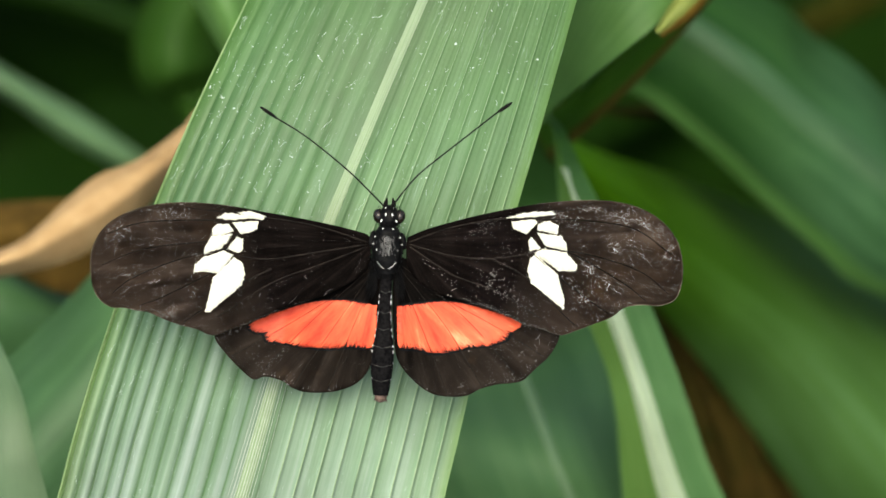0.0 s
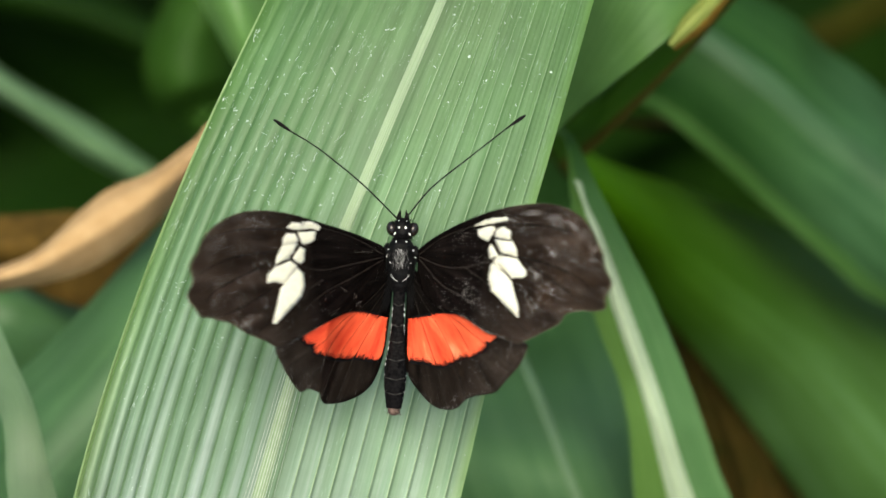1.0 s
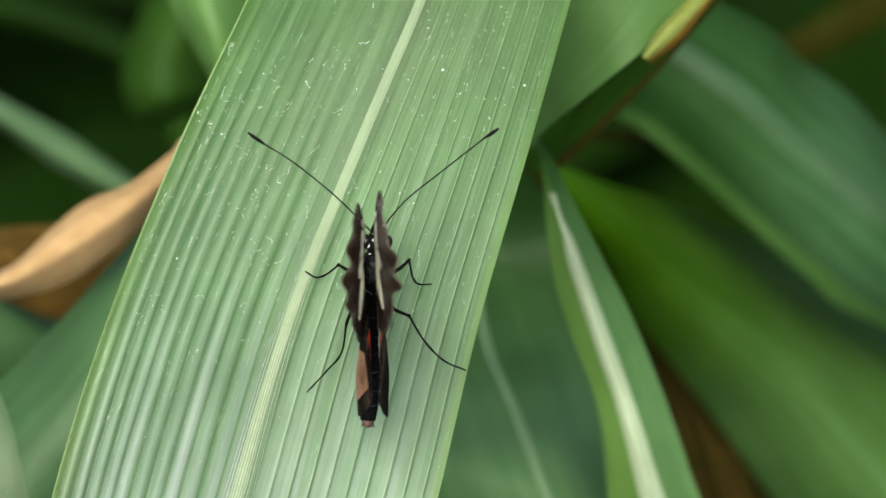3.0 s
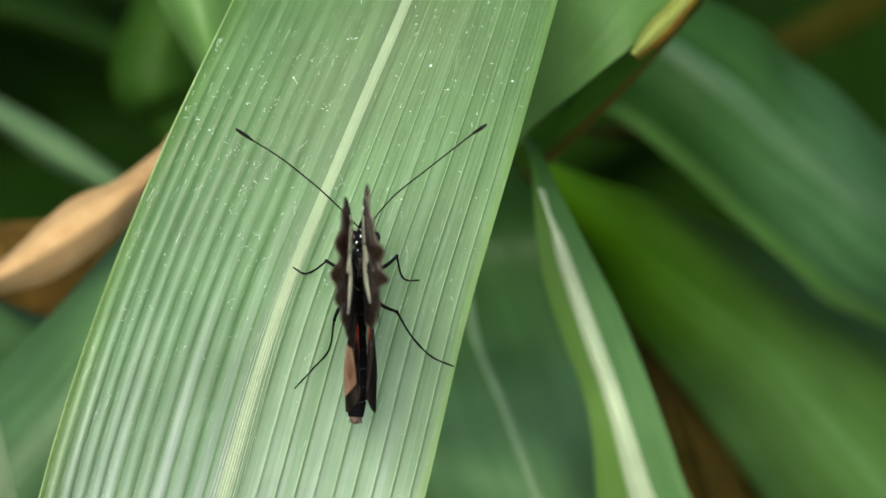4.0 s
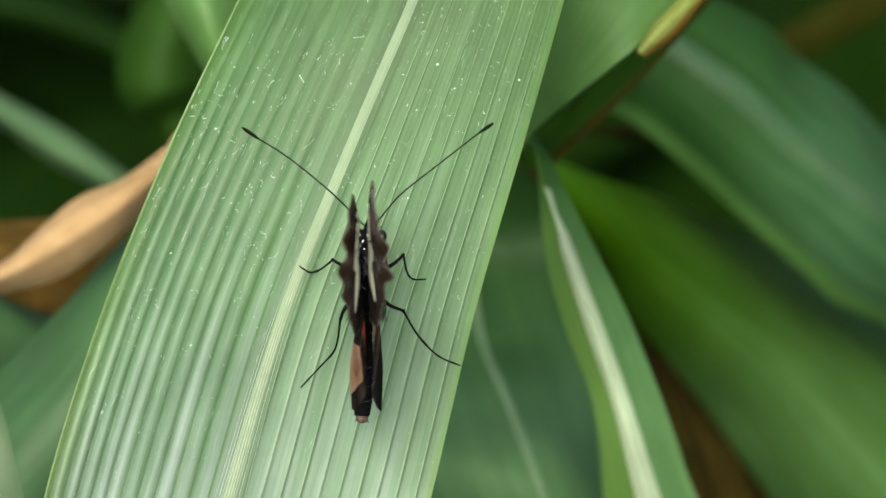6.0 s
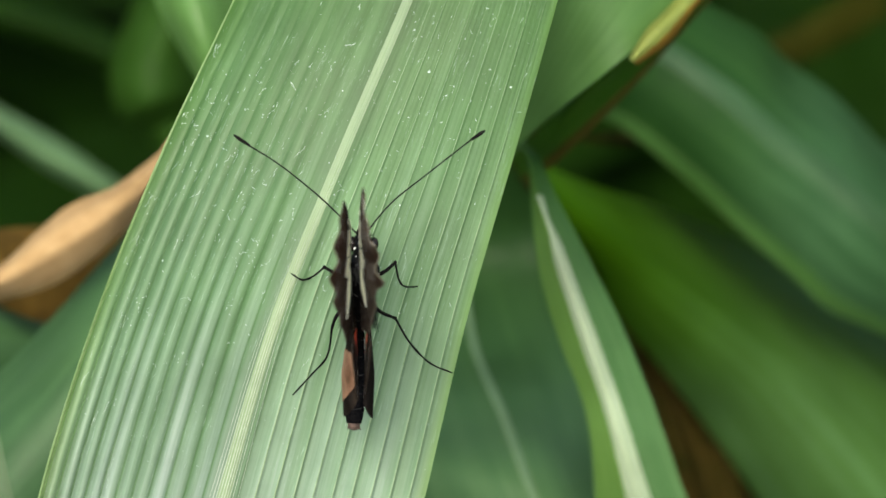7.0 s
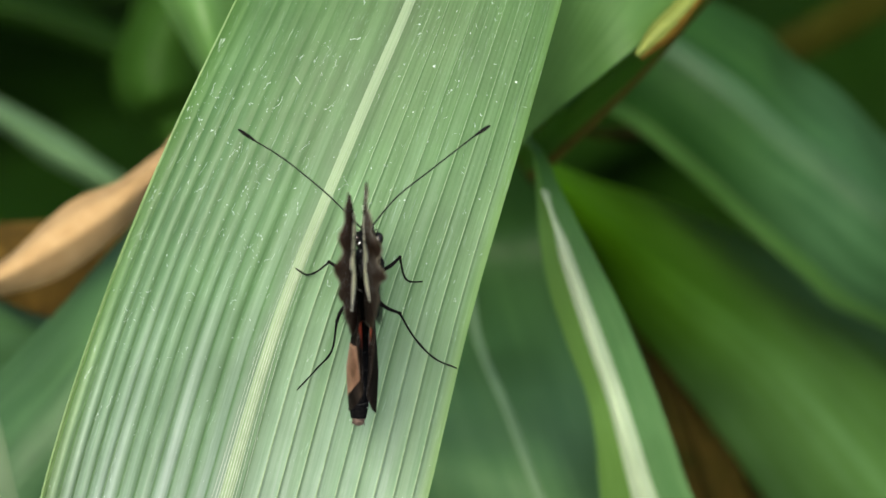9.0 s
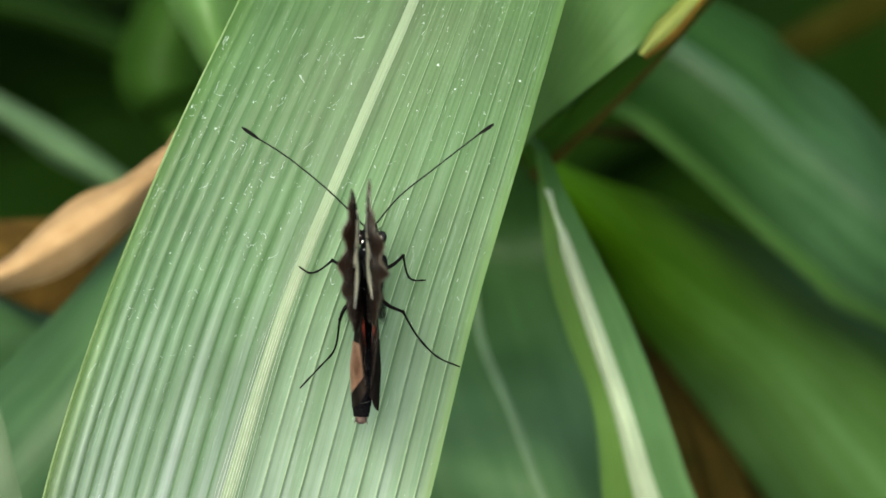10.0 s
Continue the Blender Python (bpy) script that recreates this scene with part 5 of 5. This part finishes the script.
for owner_wing, band, root in ((hind_l, RED_L, ROOTS["hl"]), (hind_r, RED_R, ROOTS["hr"])):
    part("scarlet_band", sheet("scarlet_band", band, root, hind_bend, 0.05, 0.08, 0.6, 0.05, 3), SCARLET, owner_wing)
for owner_wing, patch, root in ((hind_l, [(-4.29, -9.69), (-8.59, -10.44), (-12.85, -12.06), (-13.48, -14.25), (-11.24, -15.96), (-6.89, -16.72), (-3.73, -14.57)], ROOTS["hl"]),):
    part("blush_patch", sheet("blush_patch", patch, root, hind_bend, -0.11, 0.05, 0.7, 0.05, 7), BLUSH, owner_wing, "pinkish patch on the wing's underside")
for owner_wing, veins, root, bend in ((fore_l, VEINS_L, ROOTS["fl"], fore_bend), (fore_r, VEINS_R, ROOTS["fr"], fore_bend),
                                      (hind_l, HIND_VEINS_L, ROOTS["hl"], hind_bend), (hind_r, HIND_VEINS_R, ROOTS["hr"], hind_bend)):
    for v in veins:
        wing_vein(owner_wing, v, root, bend, 0.03 if bend is fore_bend else 0.04)


def scuffs(owner_wing, outline, root, bend, seed, count, clusters, worn=()):
    """Rubbed spots: fine pale flecks and scratches, in clusters and along the outer rim."""
    rng = random.Random(seed)
    lo, hi = np.min(outline, axis=0), np.max(outline, axis=0)
    verts, faces = [], []

    def fleck(x, y, length, width, turn):
        base = len(verts)
        dx, dy = math.cos(turn) * length, math.sin(turn) * length
        sx, sy = -math.sin(turn) * width, math.cos(turn) * width
        ring = ((x - dx, y - dy), (x - sx, y - sy), (x + dx, y + dy), (x + sx, y + sy))
        if not all(within(p, outline) for p in ring):
            return
        for lift in (0.006, -0.03):
            for px, py in ring:
                rx, ry = px - root[0], py - root[1]
                verts.append((rx * MM, ry * MM, (bend(rx, ry) + lift) * MM))
        faces.append((base, base + 1, base + 2, base + 3))
        faces.append((base + 7, base + 6, base + 5, base + 4))
        for k in range(4):
            n = (k + 1) % 4
            faces.append((base + k, base + 4 + k, base + 4 + n, base + n))

    def pick():
        while True:
            x, y = rng.uniform(lo[0], hi[0]), rng.uniform(lo[1], hi[1])
            if within((x, y), outline) and rng.random() < 0.04 + 0.96 * (math.hypot(x - root[0], y - root[1]) / 36) ** 2:
                return x, y
    for _ in range(count):
        x, y = pick()
        r = rng.choice((0.010, 0.014, 0.018, 0.022, 0.030))
        fleck(x, y, r * rng.choice((1, 1.2, 1.6)), r, rng.uniform(0, 3.14))
    for _ in range(clusters):
        # streaks of rubbed scales that run outwards with the veins
        x, y = pick()
        out = math.atan2(y - root[1], x - root[0])
        wide, long = rng.uniform(0.08, 0.5), rng.uniform(0.8, 3.0)
        for _ in range(rng.randint(10, 40)):
            a, b = rng.gauss(0, long), rng.gauss(0, wide)
            r = rng.choice((0.010, 0.013, 0.016, 0.02, 0.028))
            fleck(x + a * math.cos(out) - b * math.sin(out), y + a * math.sin(out) + b * math.cos(out), r * rng.choice((1, 1.3, 2)), r, out + rng.gauss(0, 0.4))
    for x, y, turn, long, wide, many in worn:
        # places rubbed almost bare
        for _ in range(many):
            a, b = rng.gauss(0, long), rng.gauss(0, wide)
            r = rng.choice((0.012, 0.016, 0.022, 0.030, 0.042))
            fleck(x + a * math.cos(turn) - b * math.sin(turn), y + a * math.sin(turn) + b * math.cos(turn), r * rng.choice((1, 1.5, 2.5)), r, turn + rng.gauss(0, 0.5))
    for _ in range(clusters // 5):
        # thin scratches, a few crossing each other
        x, y = pick()
        turn = rng.uniform(0, 3.14)
        for k in range(rng.randint(1, 4)):
            fleck(x + rng.gauss(0, 0.4), y + rng.gauss(0, 0.4), rng.uniform(0.2, 0.8), 0.011, turn + rng.gauss(0, 0.6))
    rim = smooth_line(list(outline) + [outline[0]], 500)
    for _ in range(count // 2):
        x, y = rim[rng.randrange(500)]
        f = rng.uniform(0.955, 0.99)
        x, y = root[0] + (x - root[0]) * f, root[1] + (y - root[1]) * f
        if math.hypot(x - root[0], y - root[1]) > 9:
            fleck(x, y, rng.uniform(0.02, 0.07), rng.uniform(0.012, 0.03), rng.uniform(0, 3.14))
    tagged(part("scuffing", mesh_from("scuffing", verts, faces, smooth=False), SCUFF, owner_wing, "pale specks where scales are rubbed off"), kind="stuff")


scuffs(fore_l, FORE_L, ROOTS["fl"], fore_bend, 31, 650, 75, [(-27.5, 3.3, 3.1, 2.2, 0.35, 110), (-34.2, 0.2, 3.6, 0.9, 0.5, 60), (-27.0, -8.6, 3.9, 1.2, 0.4, 60)])
scuffs(fore_r, FORE_R, ROOTS["fr"], fore_bend, 32, 1000, 100, [
    (25.7, 6.1, 0.1, 1.1, 0.20, 150), (22.0, 5.2, 0.15, 0.8, 0.3, 60), (29.0, 5.2, -0.25, 1.3, 0.4, 130), (33.2, 3.9, -0.75, 0.8, 0.35, 130),
    (25.7, -1.4, -0.6, 0.9, 0.35, 90), (28.6, -3.2, -0.5, 1.2, 0.5, 90), (24.9, -4.8, -0.8, 1.0, 0.4, 90), (31.5, 1.0, -0.4, 1.6, 0.9, 120),
    (29.2, 0.9, -0.6, 0.5, 0.05, 40), (13.5, -3.2, 1.2, 0.7, 0.2, 50), (17.0, -5.4, -0.6, 1.5, 0.6, 80)])
scuffs(hind_l, HIND_L, ROOTS["hl"], hind_bend, 33, 200, 22)
scuffs(hind_r, HIND_R, ROOTS["hr"], hind_bend, 34, 320, 22)


def band_fringe(owner_wing, band, root, seed):
    """Dark scales that run over the rim of the scarlet band in fine teeth."""
    rng = random.Random(seed)
    rim = smooth_line(list(band) + [band[0]], 900)
    middle = rim.mean(axis=0)
    verts, faces = [], []
    for i in range(900):
        p, q = rim[i], rim[(i + 1) % 900]
        if abs(p[0]) < 2.2:
            continue
        lower = p[1] < middle[1]
        along = (q - p) / max(1e-6, np.linalg.norm(q - p))
        inward = np.array(root[:2]) - p if lower else p - np.array(root[:2])
        inward = inward / np.linalg.norm(inward)
        if abs(p[0]) > 14 and not lower:
            continue
        long = abs(rng.gauss(0, 0.5 if lower else 0.25)) + 0.1
        wide = rng.uniform(0.03, 0.08)
        start = p - inward * 0.25
        ring = (start - along * wide, start + along * wide, p + inward * long + along * rng.gauss(0, 0.05))
        base = len(verts)
        for lift in (0.062, 0.03):
            for x, y in ring:
                verts.append(((x - root[0]) * MM, (y - root[1]) * MM, (hind_bend(x - root[0], y - root[1]) + lift) * MM))
        faces += [(base, base + 1, base + 2), (base + 5, base + 4, base + 3)]
        faces += [(base + k, base + 3 + k, base + 3 + (k + 1) % 3, base + (k + 1) % 3) for k in range(3)]
    tagged(part("fringe", mesh_from("fringe", verts, faces, smooth=False), FUR, owner_wing, "black toothed fringe of scales"), kind="stuff")


def wing_rim(owner_wing, outline, root, bend):
    """The hard rim of the outer half of a wing."""
    line = smooth_line(list(outline) + [outline[0]], 300)
    reach = np.hypot(line[:, 0] - root[0], line[:, 1] - root[1])
    far = [p for p, r in zip(line, reach) if r > 0.5 * reach.max()]
    path = [((x - root[0]) * MM, (y - root[1]) * MM, (bend(x - root[0], y - root[1]) - 0.05) * MM) for x, y in far]
    part("wing_rim", bar("wing_rim", path, (0.00003, 0.00005, 0.00007, 0.00005, 0.00003), sides=6, n=len(path)), RIM, owner_wing, "worn grey-brown rim")


band_fringe(hind_l, RED_L, ROOTS["hl"], 51)
band_fringe(hind_r, RED_R, ROOTS["hr"], 52)
for owner_wing, outline, root, bend in ((fore_l, FORE_L, ROOTS["fl"], fore_bend), (fore_r, FORE_R, ROOTS["fr"], fore_bend)):
    wing_rim(owner_wing, outline, root, bend)


def round_body(name, stations, sides=28, rough=0.0, flat=0.9):
    """A body lathed along y: rows of (x, y, z, half width) in body-space millimetres."""
    verts, faces = [], []
    n = 6 * (len(stations) - 1)
    line = smooth_line(stations, n)
    for i, (x, y, z, r) in enumerate(line):
        for k in range(sides):
            a = 2 * math.pi * k / sides
            f = max(0.02, r) * (1 + rough * noise.noise((math.cos(a) * 4, y * 3, math.sin(a) * 4)))
            verts.append(((x + f * math.cos(a)) * MM, y * MM, (z + flat * f * math.sin(a)) * MM))
    for i in range(n):
        for k in range(sides):
            a, b = i * sides + k, i * sides + (k + 1) % sides
            faces.append((a, a + sides, b + sides, b))
    faces.append(tuple(range(sides)))
    faces.append(tuple(n * sides + k for k in range(sides))[::-1])
    return mesh_from(name, verts, faces)


def bead(name, centre, size, parent, material, label="", tilt=0.0):
    bm = bmesh.new()
    bmesh.ops.create_uvsphere(bm, u_segments=16, v_segments=10, radius=1.0)
    bmesh.ops.transform(bm, matrix=Matrix.Translation([c * MM for c in centre]) @ pose(0, 0, 0, 0, 0, tilt) @ Matrix.Diagonal([s * MM for s in size] + [1]), verts=bm.verts)
    for f in bm.faces:
        f.smooth = True
    return part(name, bm, material, parent, label)


thorax = part("thorax", round_body("thorax", [(0, 3.0, 0.0, 0.5), (0, 2.7, 0.1, 1.25), (0, 1.6, 0.2, 1.75), (0, 0.2, 0.3, 1.95), (0, -1.5, 0.2, 1.85), (0, -3.0, 0.0, 1.4), (0, -3.9, -0.1, 0.95)], rough=0.12), FUR, butterfly, "black furry thorax with pale spots")
for x, y, z in ((-0.62, 2.55, 1.05), (0.65, 2.55, 1.05), (-1.55, 1.5, 0.9), (1.6, 1.5, 0.9), (-1.25, -0.15, 1.4), (1.3, -0.15, 1.4), (-1.8, 0.6, 0.9), (1.85, 0.6, 0.9)):
    bead("pale_spot", (x, y, z + 0.12), (0.12, 0.10, 0.10), thorax, WHITE_HAIR, "white scale spot")
for sx in (-1, 1):
    part("pale_line", bar("pale_line", [(sx * 1.2 * MM, -1.6 * MM, 1.65 * MM), (sx * 0.8 * MM, -2.15 * MM, 1.6 * MM), (sx * 0.25 * MM, -2.55 * MM, 1.55 * MM)], (0.00003, 0.00004, 0.00002), sides=6), WHITE_HAIR, thorax)
    bead("shoulder", (sx * 1.95, 1.15, 0.55), (0.45, 1.0, 0.4), thorax, FUR, "black shoulder tuft", 14 * sx)
head = part("head", round_body("head", [(0.1, 5.6, 0.1, 0.2), (0.1, 5.3, 0.1, 0.8), (0.1, 4.5, 0.1, 1.3), (0.1, 3.6, 0.1, 1.35), (0.05, 2.9, 0.05, 1.0), (0.05, 2.7, 0.05, 0.6)], rough=0.08), FUR, butterfly, "black head with white dots")
for sx in (-1, 1):
    bead("eye", (0.1 + sx * 1.35, 4.15, 0.15), (0.72, 0.95, 0.85), head, EYE, "dark round compound eye", -12 * sx)
    bead("pale_spot", (0.1 + sx * 0.42, 4.35, 1.35), (0.12, 0.18, 0.12), head, WHITE_HAIR)
    bead("pale_spot", (0.1 + sx * 0.95, 3.55, 1.25), (0.10, 0.22, 0.12), head, WHITE_HAIR, "", 30 * sx)
    bead("pale_spot", (0.1 + sx * 0.5, 5.2, 0.95), (0.09, 0.1, 0.08), head, WHITE_HAIR)
    part("palp", bar("palp", [((0.1 + sx * 0.45) * MM, 5.0 * MM, 0.1 * MM), ((0.1 + sx * 0.5) * MM, 5.7 * MM, 0.35 * MM), ((0.1 + sx * 0.35) * MM, 6.5 * MM, 0.5 * MM)], (0.00028, 0.0003, 0.00006)), SHELL, head)
ABDOMEN = [(0, -2.6, 0.0, 0.9), (0, -4.0, 0.1, 0.78), (0, -6.0, 0.1, 0.80), (0, -8.0, 0.0, 0.86), (0, -10.5, -0.2, 1.06), (-0.05, -13.0, -0.6, 1.42), (-0.1, -15.5, -1.0, 1.4), (-0.1, -17.5, -1.4, 1.15), (-0.1, -18.7, -1.6, 0.95)]
abdomen = part("abdomen", round_body("abdomen", ABDOMEN, 32, 0.05), BELLY, butterfly, "slender black abdomen with pale ring lines")
bead("tail_tip", (-0.1, -18.8, -1.62), (0.80, 0.85, 0.68), abdomen, TAN_TIP, "tan hairy abdomen tip")
for i, y in enumerate((-5.3, -7.9, -10.0, -12.3, -14.7, -16.6)):
    row = smooth_line(ABDOMEN, 60)
    k = int(np.argmin(np.abs(row[:, 1] - y)))
    x, _, z, r = row[k]
    pts = []
    for a in np.linspace(radians(25), radians(155), 9):
        pts.append(((x + 1.02 * r * math.cos(a)) * MM, (y - 0.35 * (1 - abs(math.cos(a)))) * MM, (z + 0.93 * r * math.sin(a)) * MM))
    part("ring_line", bar("ring_line", pts, (0.00002, 0.00006, 0.00003, 0.00006, 0.00002), sides=6), RING, abdomen)
for sx in (-1, 1):
    for y0, y1 in ((-5.4, -7.2), (-7.6, -9.5), (-9.9, -11.8), (-12.1, -13.4), (-14.2, -15.6), (-16.2, -17.3)):
        pts = []
        for y in np.linspace(y0, y1, 6):
            k = int(np.argmin(np.abs(row[:, 1] - y)))
            x, _, z, r = row[k]
            pts.append(((x + sx * (0.9 + 0.05 * math.sin(y * 9)) * r) * MM, y * MM, (z + 0.3 * r) * MM))
        part("side_line", bar("side_line", pts, (0.00001, 0.00007, 0.00003, 0.00008, 0.00002) if y0 > -13 else (0.00002, 0.00006, 0.00002, 0.00005, 0.00002), sides=6, n=14), WHITE_HAIR, abdomen)


def hairs(name, count, place, length, width, material, owner_part, label, seed):
    """A tuft of fine tapered hairs: place(rng) gives a root and a direction in body-space millimetres."""
    rng = random.Random(seed)
    verts, faces = [], []
    for _ in range(count):
        p, d = place(rng)
        p, d = Vector(p), Vector(d).normalized()
        side = d.cross(Vector((0, 0, 1)))
        side = side.normalized() if side.length > 1e-3 else Vector((1, 0, 0))
        over = side.cross(d)
        l, w = length * rng.uniform(0.6, 1.3), width * rng.uniform(0.7, 1.3)
        base = len(verts)
        for f, r in ((0, 1.0), (0.6, 0.7)):
            c = p + d * l * f + over * l * 0.15 * f
            for a in (0, 2.1, 4.2):
                verts.append((c + (side * math.cos(a) + over * math.sin(a)) * w * r) * MM)
        verts.append((p + d * l + over * l * 0.05) * MM)
        for k in range(3):
            n = (k + 1) % 3
            faces.append((base + k, base + n, base + 3 + n, base + 3 + k))
            faces.append((base + 3 + k, base + 3 + n, base + 6))
    return tagged(part(name, mesh_from(name, verts, faces), material, owner_part, label), kind="stuff")


def crest(rng):
    x, y = rng.gauss(0, 0.45), rng.uniform(-0.6, 1.7)
    return (x, y, 0.3 + 0.9 * math.sqrt(max(0.1, 3.9 - x * x)) - 0.05), (x * 0.3, -1.0, 0.35)


def flank(rng):
    sx, y = rng.choice((-1, 1)), rng.uniform(-3.6, 2.4)
    a = rng.uniform(0.05, 1.2)
    return (sx * 1.75 * math.cos(a), y, 0.2 + 1.55 * math.sin(a)), (sx * 0.8, -0.5, 0.3)


def head_tuft(rng):
    a, y = rng.uniform(0.2, 2.94), rng.uniform(2.6, 5.4)
    return (0.1 + 1.15 * math.cos(a), y, 0.1 + 1.05 * math.sin(a)), (math.cos(a), 0.5, 0.6 * math.sin(a))


def root_fan(rng):
    sx = rng.choice((-1, 1))
    return (sx * rng.uniform(1.0, 2.0), rng.uniform(-5.0, -2.5), rng.uniform(0.5, 0.9)), (sx * 0.35, -1.0, 0.15)


def tail_fringe(rng):
    a = rng.uniform(0, 6.28)
    return (-0.1 + 0.75 * math.cos(a), -19.1, -1.6 + 0.65 * math.sin(a)), (0.3 * math.cos(a), -1.0, 0.3 * math.sin(a))


hairs("crest_hair", 150, crest, 0.6, 0.022, FUR_GREY, thorax, "grey hair on the thorax", 2)
hairs("body_hair", 700, flank, 0.8, 0.022, FUR, thorax, "black body hair", 3)
hairs("root_hair", 420, root_fan, 2.2, 0.02, FUR, thorax, "dark hair over the hindwing roots", 4)
hairs("head_hair", 260, head_tuft, 0.55, 0.022, FUR, head, "black hair on the head", 6)
hairs("tail_hair", 90, tail_fringe, 0.45, 0.025, TAN_TIP, abdomen, "tan hair at the abdomen tip", 5)
for pts in ([(-0.3, 4.95, 0.9), (*(-0.95, 5.73), 1.0), (*(-5.07, 9.53), 1.8), (*(-9.54, 12.95), 2.4), (*(-12.13, 14.64), 2.6), (*(-14.57, 15.99), 2.8), (*(-16.71, 17.34), 2.8)],
            [(0.35, 4.95, 0.9), (*(0.70, 5.80), 1.0), (*(3.58, 9.52), 1.8), (*(7.75, 13.15), 2.4), (*(11.24, 16.10), 2.7), (*(13.33, 17.85), 2.8), (*(15.08, 19.14), 2.8)]):
    mm = [tuple(c * MM for c in p) for p in pts]
    antenna = part("antenna", bar("antenna", mm, (0.00011, 0.000095, 0.00009, 0.00009, 0.00012), sides=8, n=60), SHELL, butterfly, "thin black antenna with a clubbed tip")
    part("club", bar("club", [tuple(np.array(mm[-1]) + (np.array(mm[-2]) - np.array(mm[-1])) * f) for f in (1.0, 0.5, 0.0)], (0.00014, 0.00022, 0.00024, 0.00012), sides=10), SHELL, antenna)


def leg(points, label):
    """A jointed leg from leaf-space points, written into the butterfly's space."""
    back_in = butterfly.matrix_world.inverted()
    local = [back_in @ world_of(p) for p in points]
    thigh = part("leg", bar("leg", local[:3], (0.00025, 0.00025, 0.00018), sides=8, n=16), SHELL, butterfly, label)
    part("foot", bar("foot", local[2:], (0.00017, 0.00013, 0.00013, 0.00012, 0.00016, 0.00010, 0.00013, 0.00009, 0.00012, 0.00008), sides=8, n=45), SHELL, thigh)
    bead("knee", [c / MM for c in local[2]], (0.25, 0.25, 0.25), thigh, SHELL)


leg([(-8.9, -2.1, 5.0), (-11.2, -1.9, 5.5), (-12.8, -1.1, 5.0), (-14.4, -2.3, 1.6), (-15.8, -2.7, 0.3), (-17.2, -1.9, 0.2)], "thin black jointed leg")
leg([(-7.5, -2.8, 5.0), (-5.2, -1.7, 5.5), (-3.8, -0.5, 5.0), (-3.3, -2.8, 1.8), (-2.5, -3.6, 0.3), (-0.9, -3.6, 0.2)], "thin black jointed leg")
leg([(-8.6, -4.3, 4.5), (-11.1, -7.1, 5.5), (-11.8, -8.6, 5.0), (-12.5, -12.4, 3.0), (-14.5, -14.8, 0.6), (-17.0, -17.5, 0.2)], "thin black jointed leg")
leg([(-7.9, -4.3, 4.5), (-5.9, -6.6, 5.5), (-3.8, -7.6, 5.0), (-1.9, -10.8, 3.0), (0.6, -13.4, 0.6), (3.5, -14.7, 0.3)], "thin black jointed leg")


# ---- what moves: the wings fold up ----
def motions():
    def turn(key, pitch, fold, yaw):
        x, y, z = ROOTS[key]
        return pose(x * MM, y * MM, z * MM, pitch, 0, yaw) @ pose(0, 0, 0, 0, fold, 0)

    walk(fore_l, [
        (0, turn("fl", -0.3, 6.7, -0.2)),
        (0.5, turn("fl", -0.9, 20.1, -0.1)),
        (0.8, turn("fl", -0.0, 34.0, -1.1)),
        (1, turn("fl", -2.0, 49.5, -1.0)),
        (1.1, turn("fl", -2.5, 58.8, -0.7)),
        (1.2, turn("fl", -3.9, 73.5, -1.7)),
        (1.3, turn("fl", -5.3, 79.9, -1.5)),
        (1.4, turn("fl", -7.2, 84.2, 0.7)),
        (1.6, turn("fl", -6.8, 87.0, 2.1)),
        (2.5, turn("fl", -8.8, 88.3, 3.0)),
        (7, turn("fl", -10.2, 88.9, 4.1)),
        (10, turn("fl", -11.4, 88.9, 4.1))])
    walk(fore_r, [
        (0, turn("fr", -0.2, -4.3, 0.0)),
        (0.5, turn("fr", -2.2, -21.9, -0.6)),
        (0.8, turn("fr", -2.5, -37.6, -1.1)),
        (1, turn("fr", -1.9, -52.5, 0.3)),
        (1.1, turn("fr", -2.2, -62.9, -0.1)),
        (1.2, turn("fr", -1.9, -78.2, 1.5)),
        (1.3, turn("fr", -3.0, -84.5, 2.6)),
        (1.4, turn("fr", -6.0, -88.6, 2.5)),
        (1.6, turn("fr", -5.5, -92.1, 3.8)),
        (2.5, turn("fr", -6.9, -92.8, 2.9)),
        (7, turn("fr", -8.5, -93.6, 2.4)),
        (10, turn("fr", -9.1, -94.2, 2.5))])
    walk(hind_l, [
        (0, turn("hl", 0.5, 1.1, -0.1)),
        (0.5, turn("hl", -3.9, 21.8, 1.0)),
        (0.8, turn("hl", 1.0, 39.7, -2.3)),
        (1, turn("hl", 0.8, 55.1, -4.7)),
        (1.1, turn("hl", -3.1, 61.5, -2.1)),
        (1.2, turn("hl", -6.3, 71.8, 3.7)),
        (1.3, turn("hl", -7.7, 78.0, 7.2)),
        (1.4, turn("hl", -8.1, 86.6, 4.1)),
        (1.6, turn("hl", -7.4, 91.6, 4.6)),
        (2.5, turn("hl", -7.0, 93.4, 5.0)),
        (7, turn("hl", -9.0, 94.3, 4.7)),
        (10, turn("hl", -10.4, 94.2, 5.5))])
    walk(hind_r, [
        (0, turn("hr", 0.4, 0.3, -0.0)),
        (0.5, turn("hr", -2.4, -23.3, -1.2)),
        (0.8, turn("hr", -5.1, -35.4, -3.0)),
        (1, turn("hr", -4.0, -48.6, -1.9)),
        (1.1, turn("hr", -3.5, -59.9, -0.9)),
        (1.2, turn("hr", -2.7, -74.5, 1.0)),
        (1.3, turn("hr", -3.2, -81.3, 1.4)),
        (1.4, turn("hr", -4.3, -88.3, 1.1)),
        (1.6, turn("hr", -4.5, -91.9, 0.0)),
        (2.5, turn("hr", -5.2, -92.7, 0.2)),
        (7, turn("hr", -6.8, -92.8, -0.1)),
        (10, turn("hr", -7.4, -93.0, -0.6))])


motions()
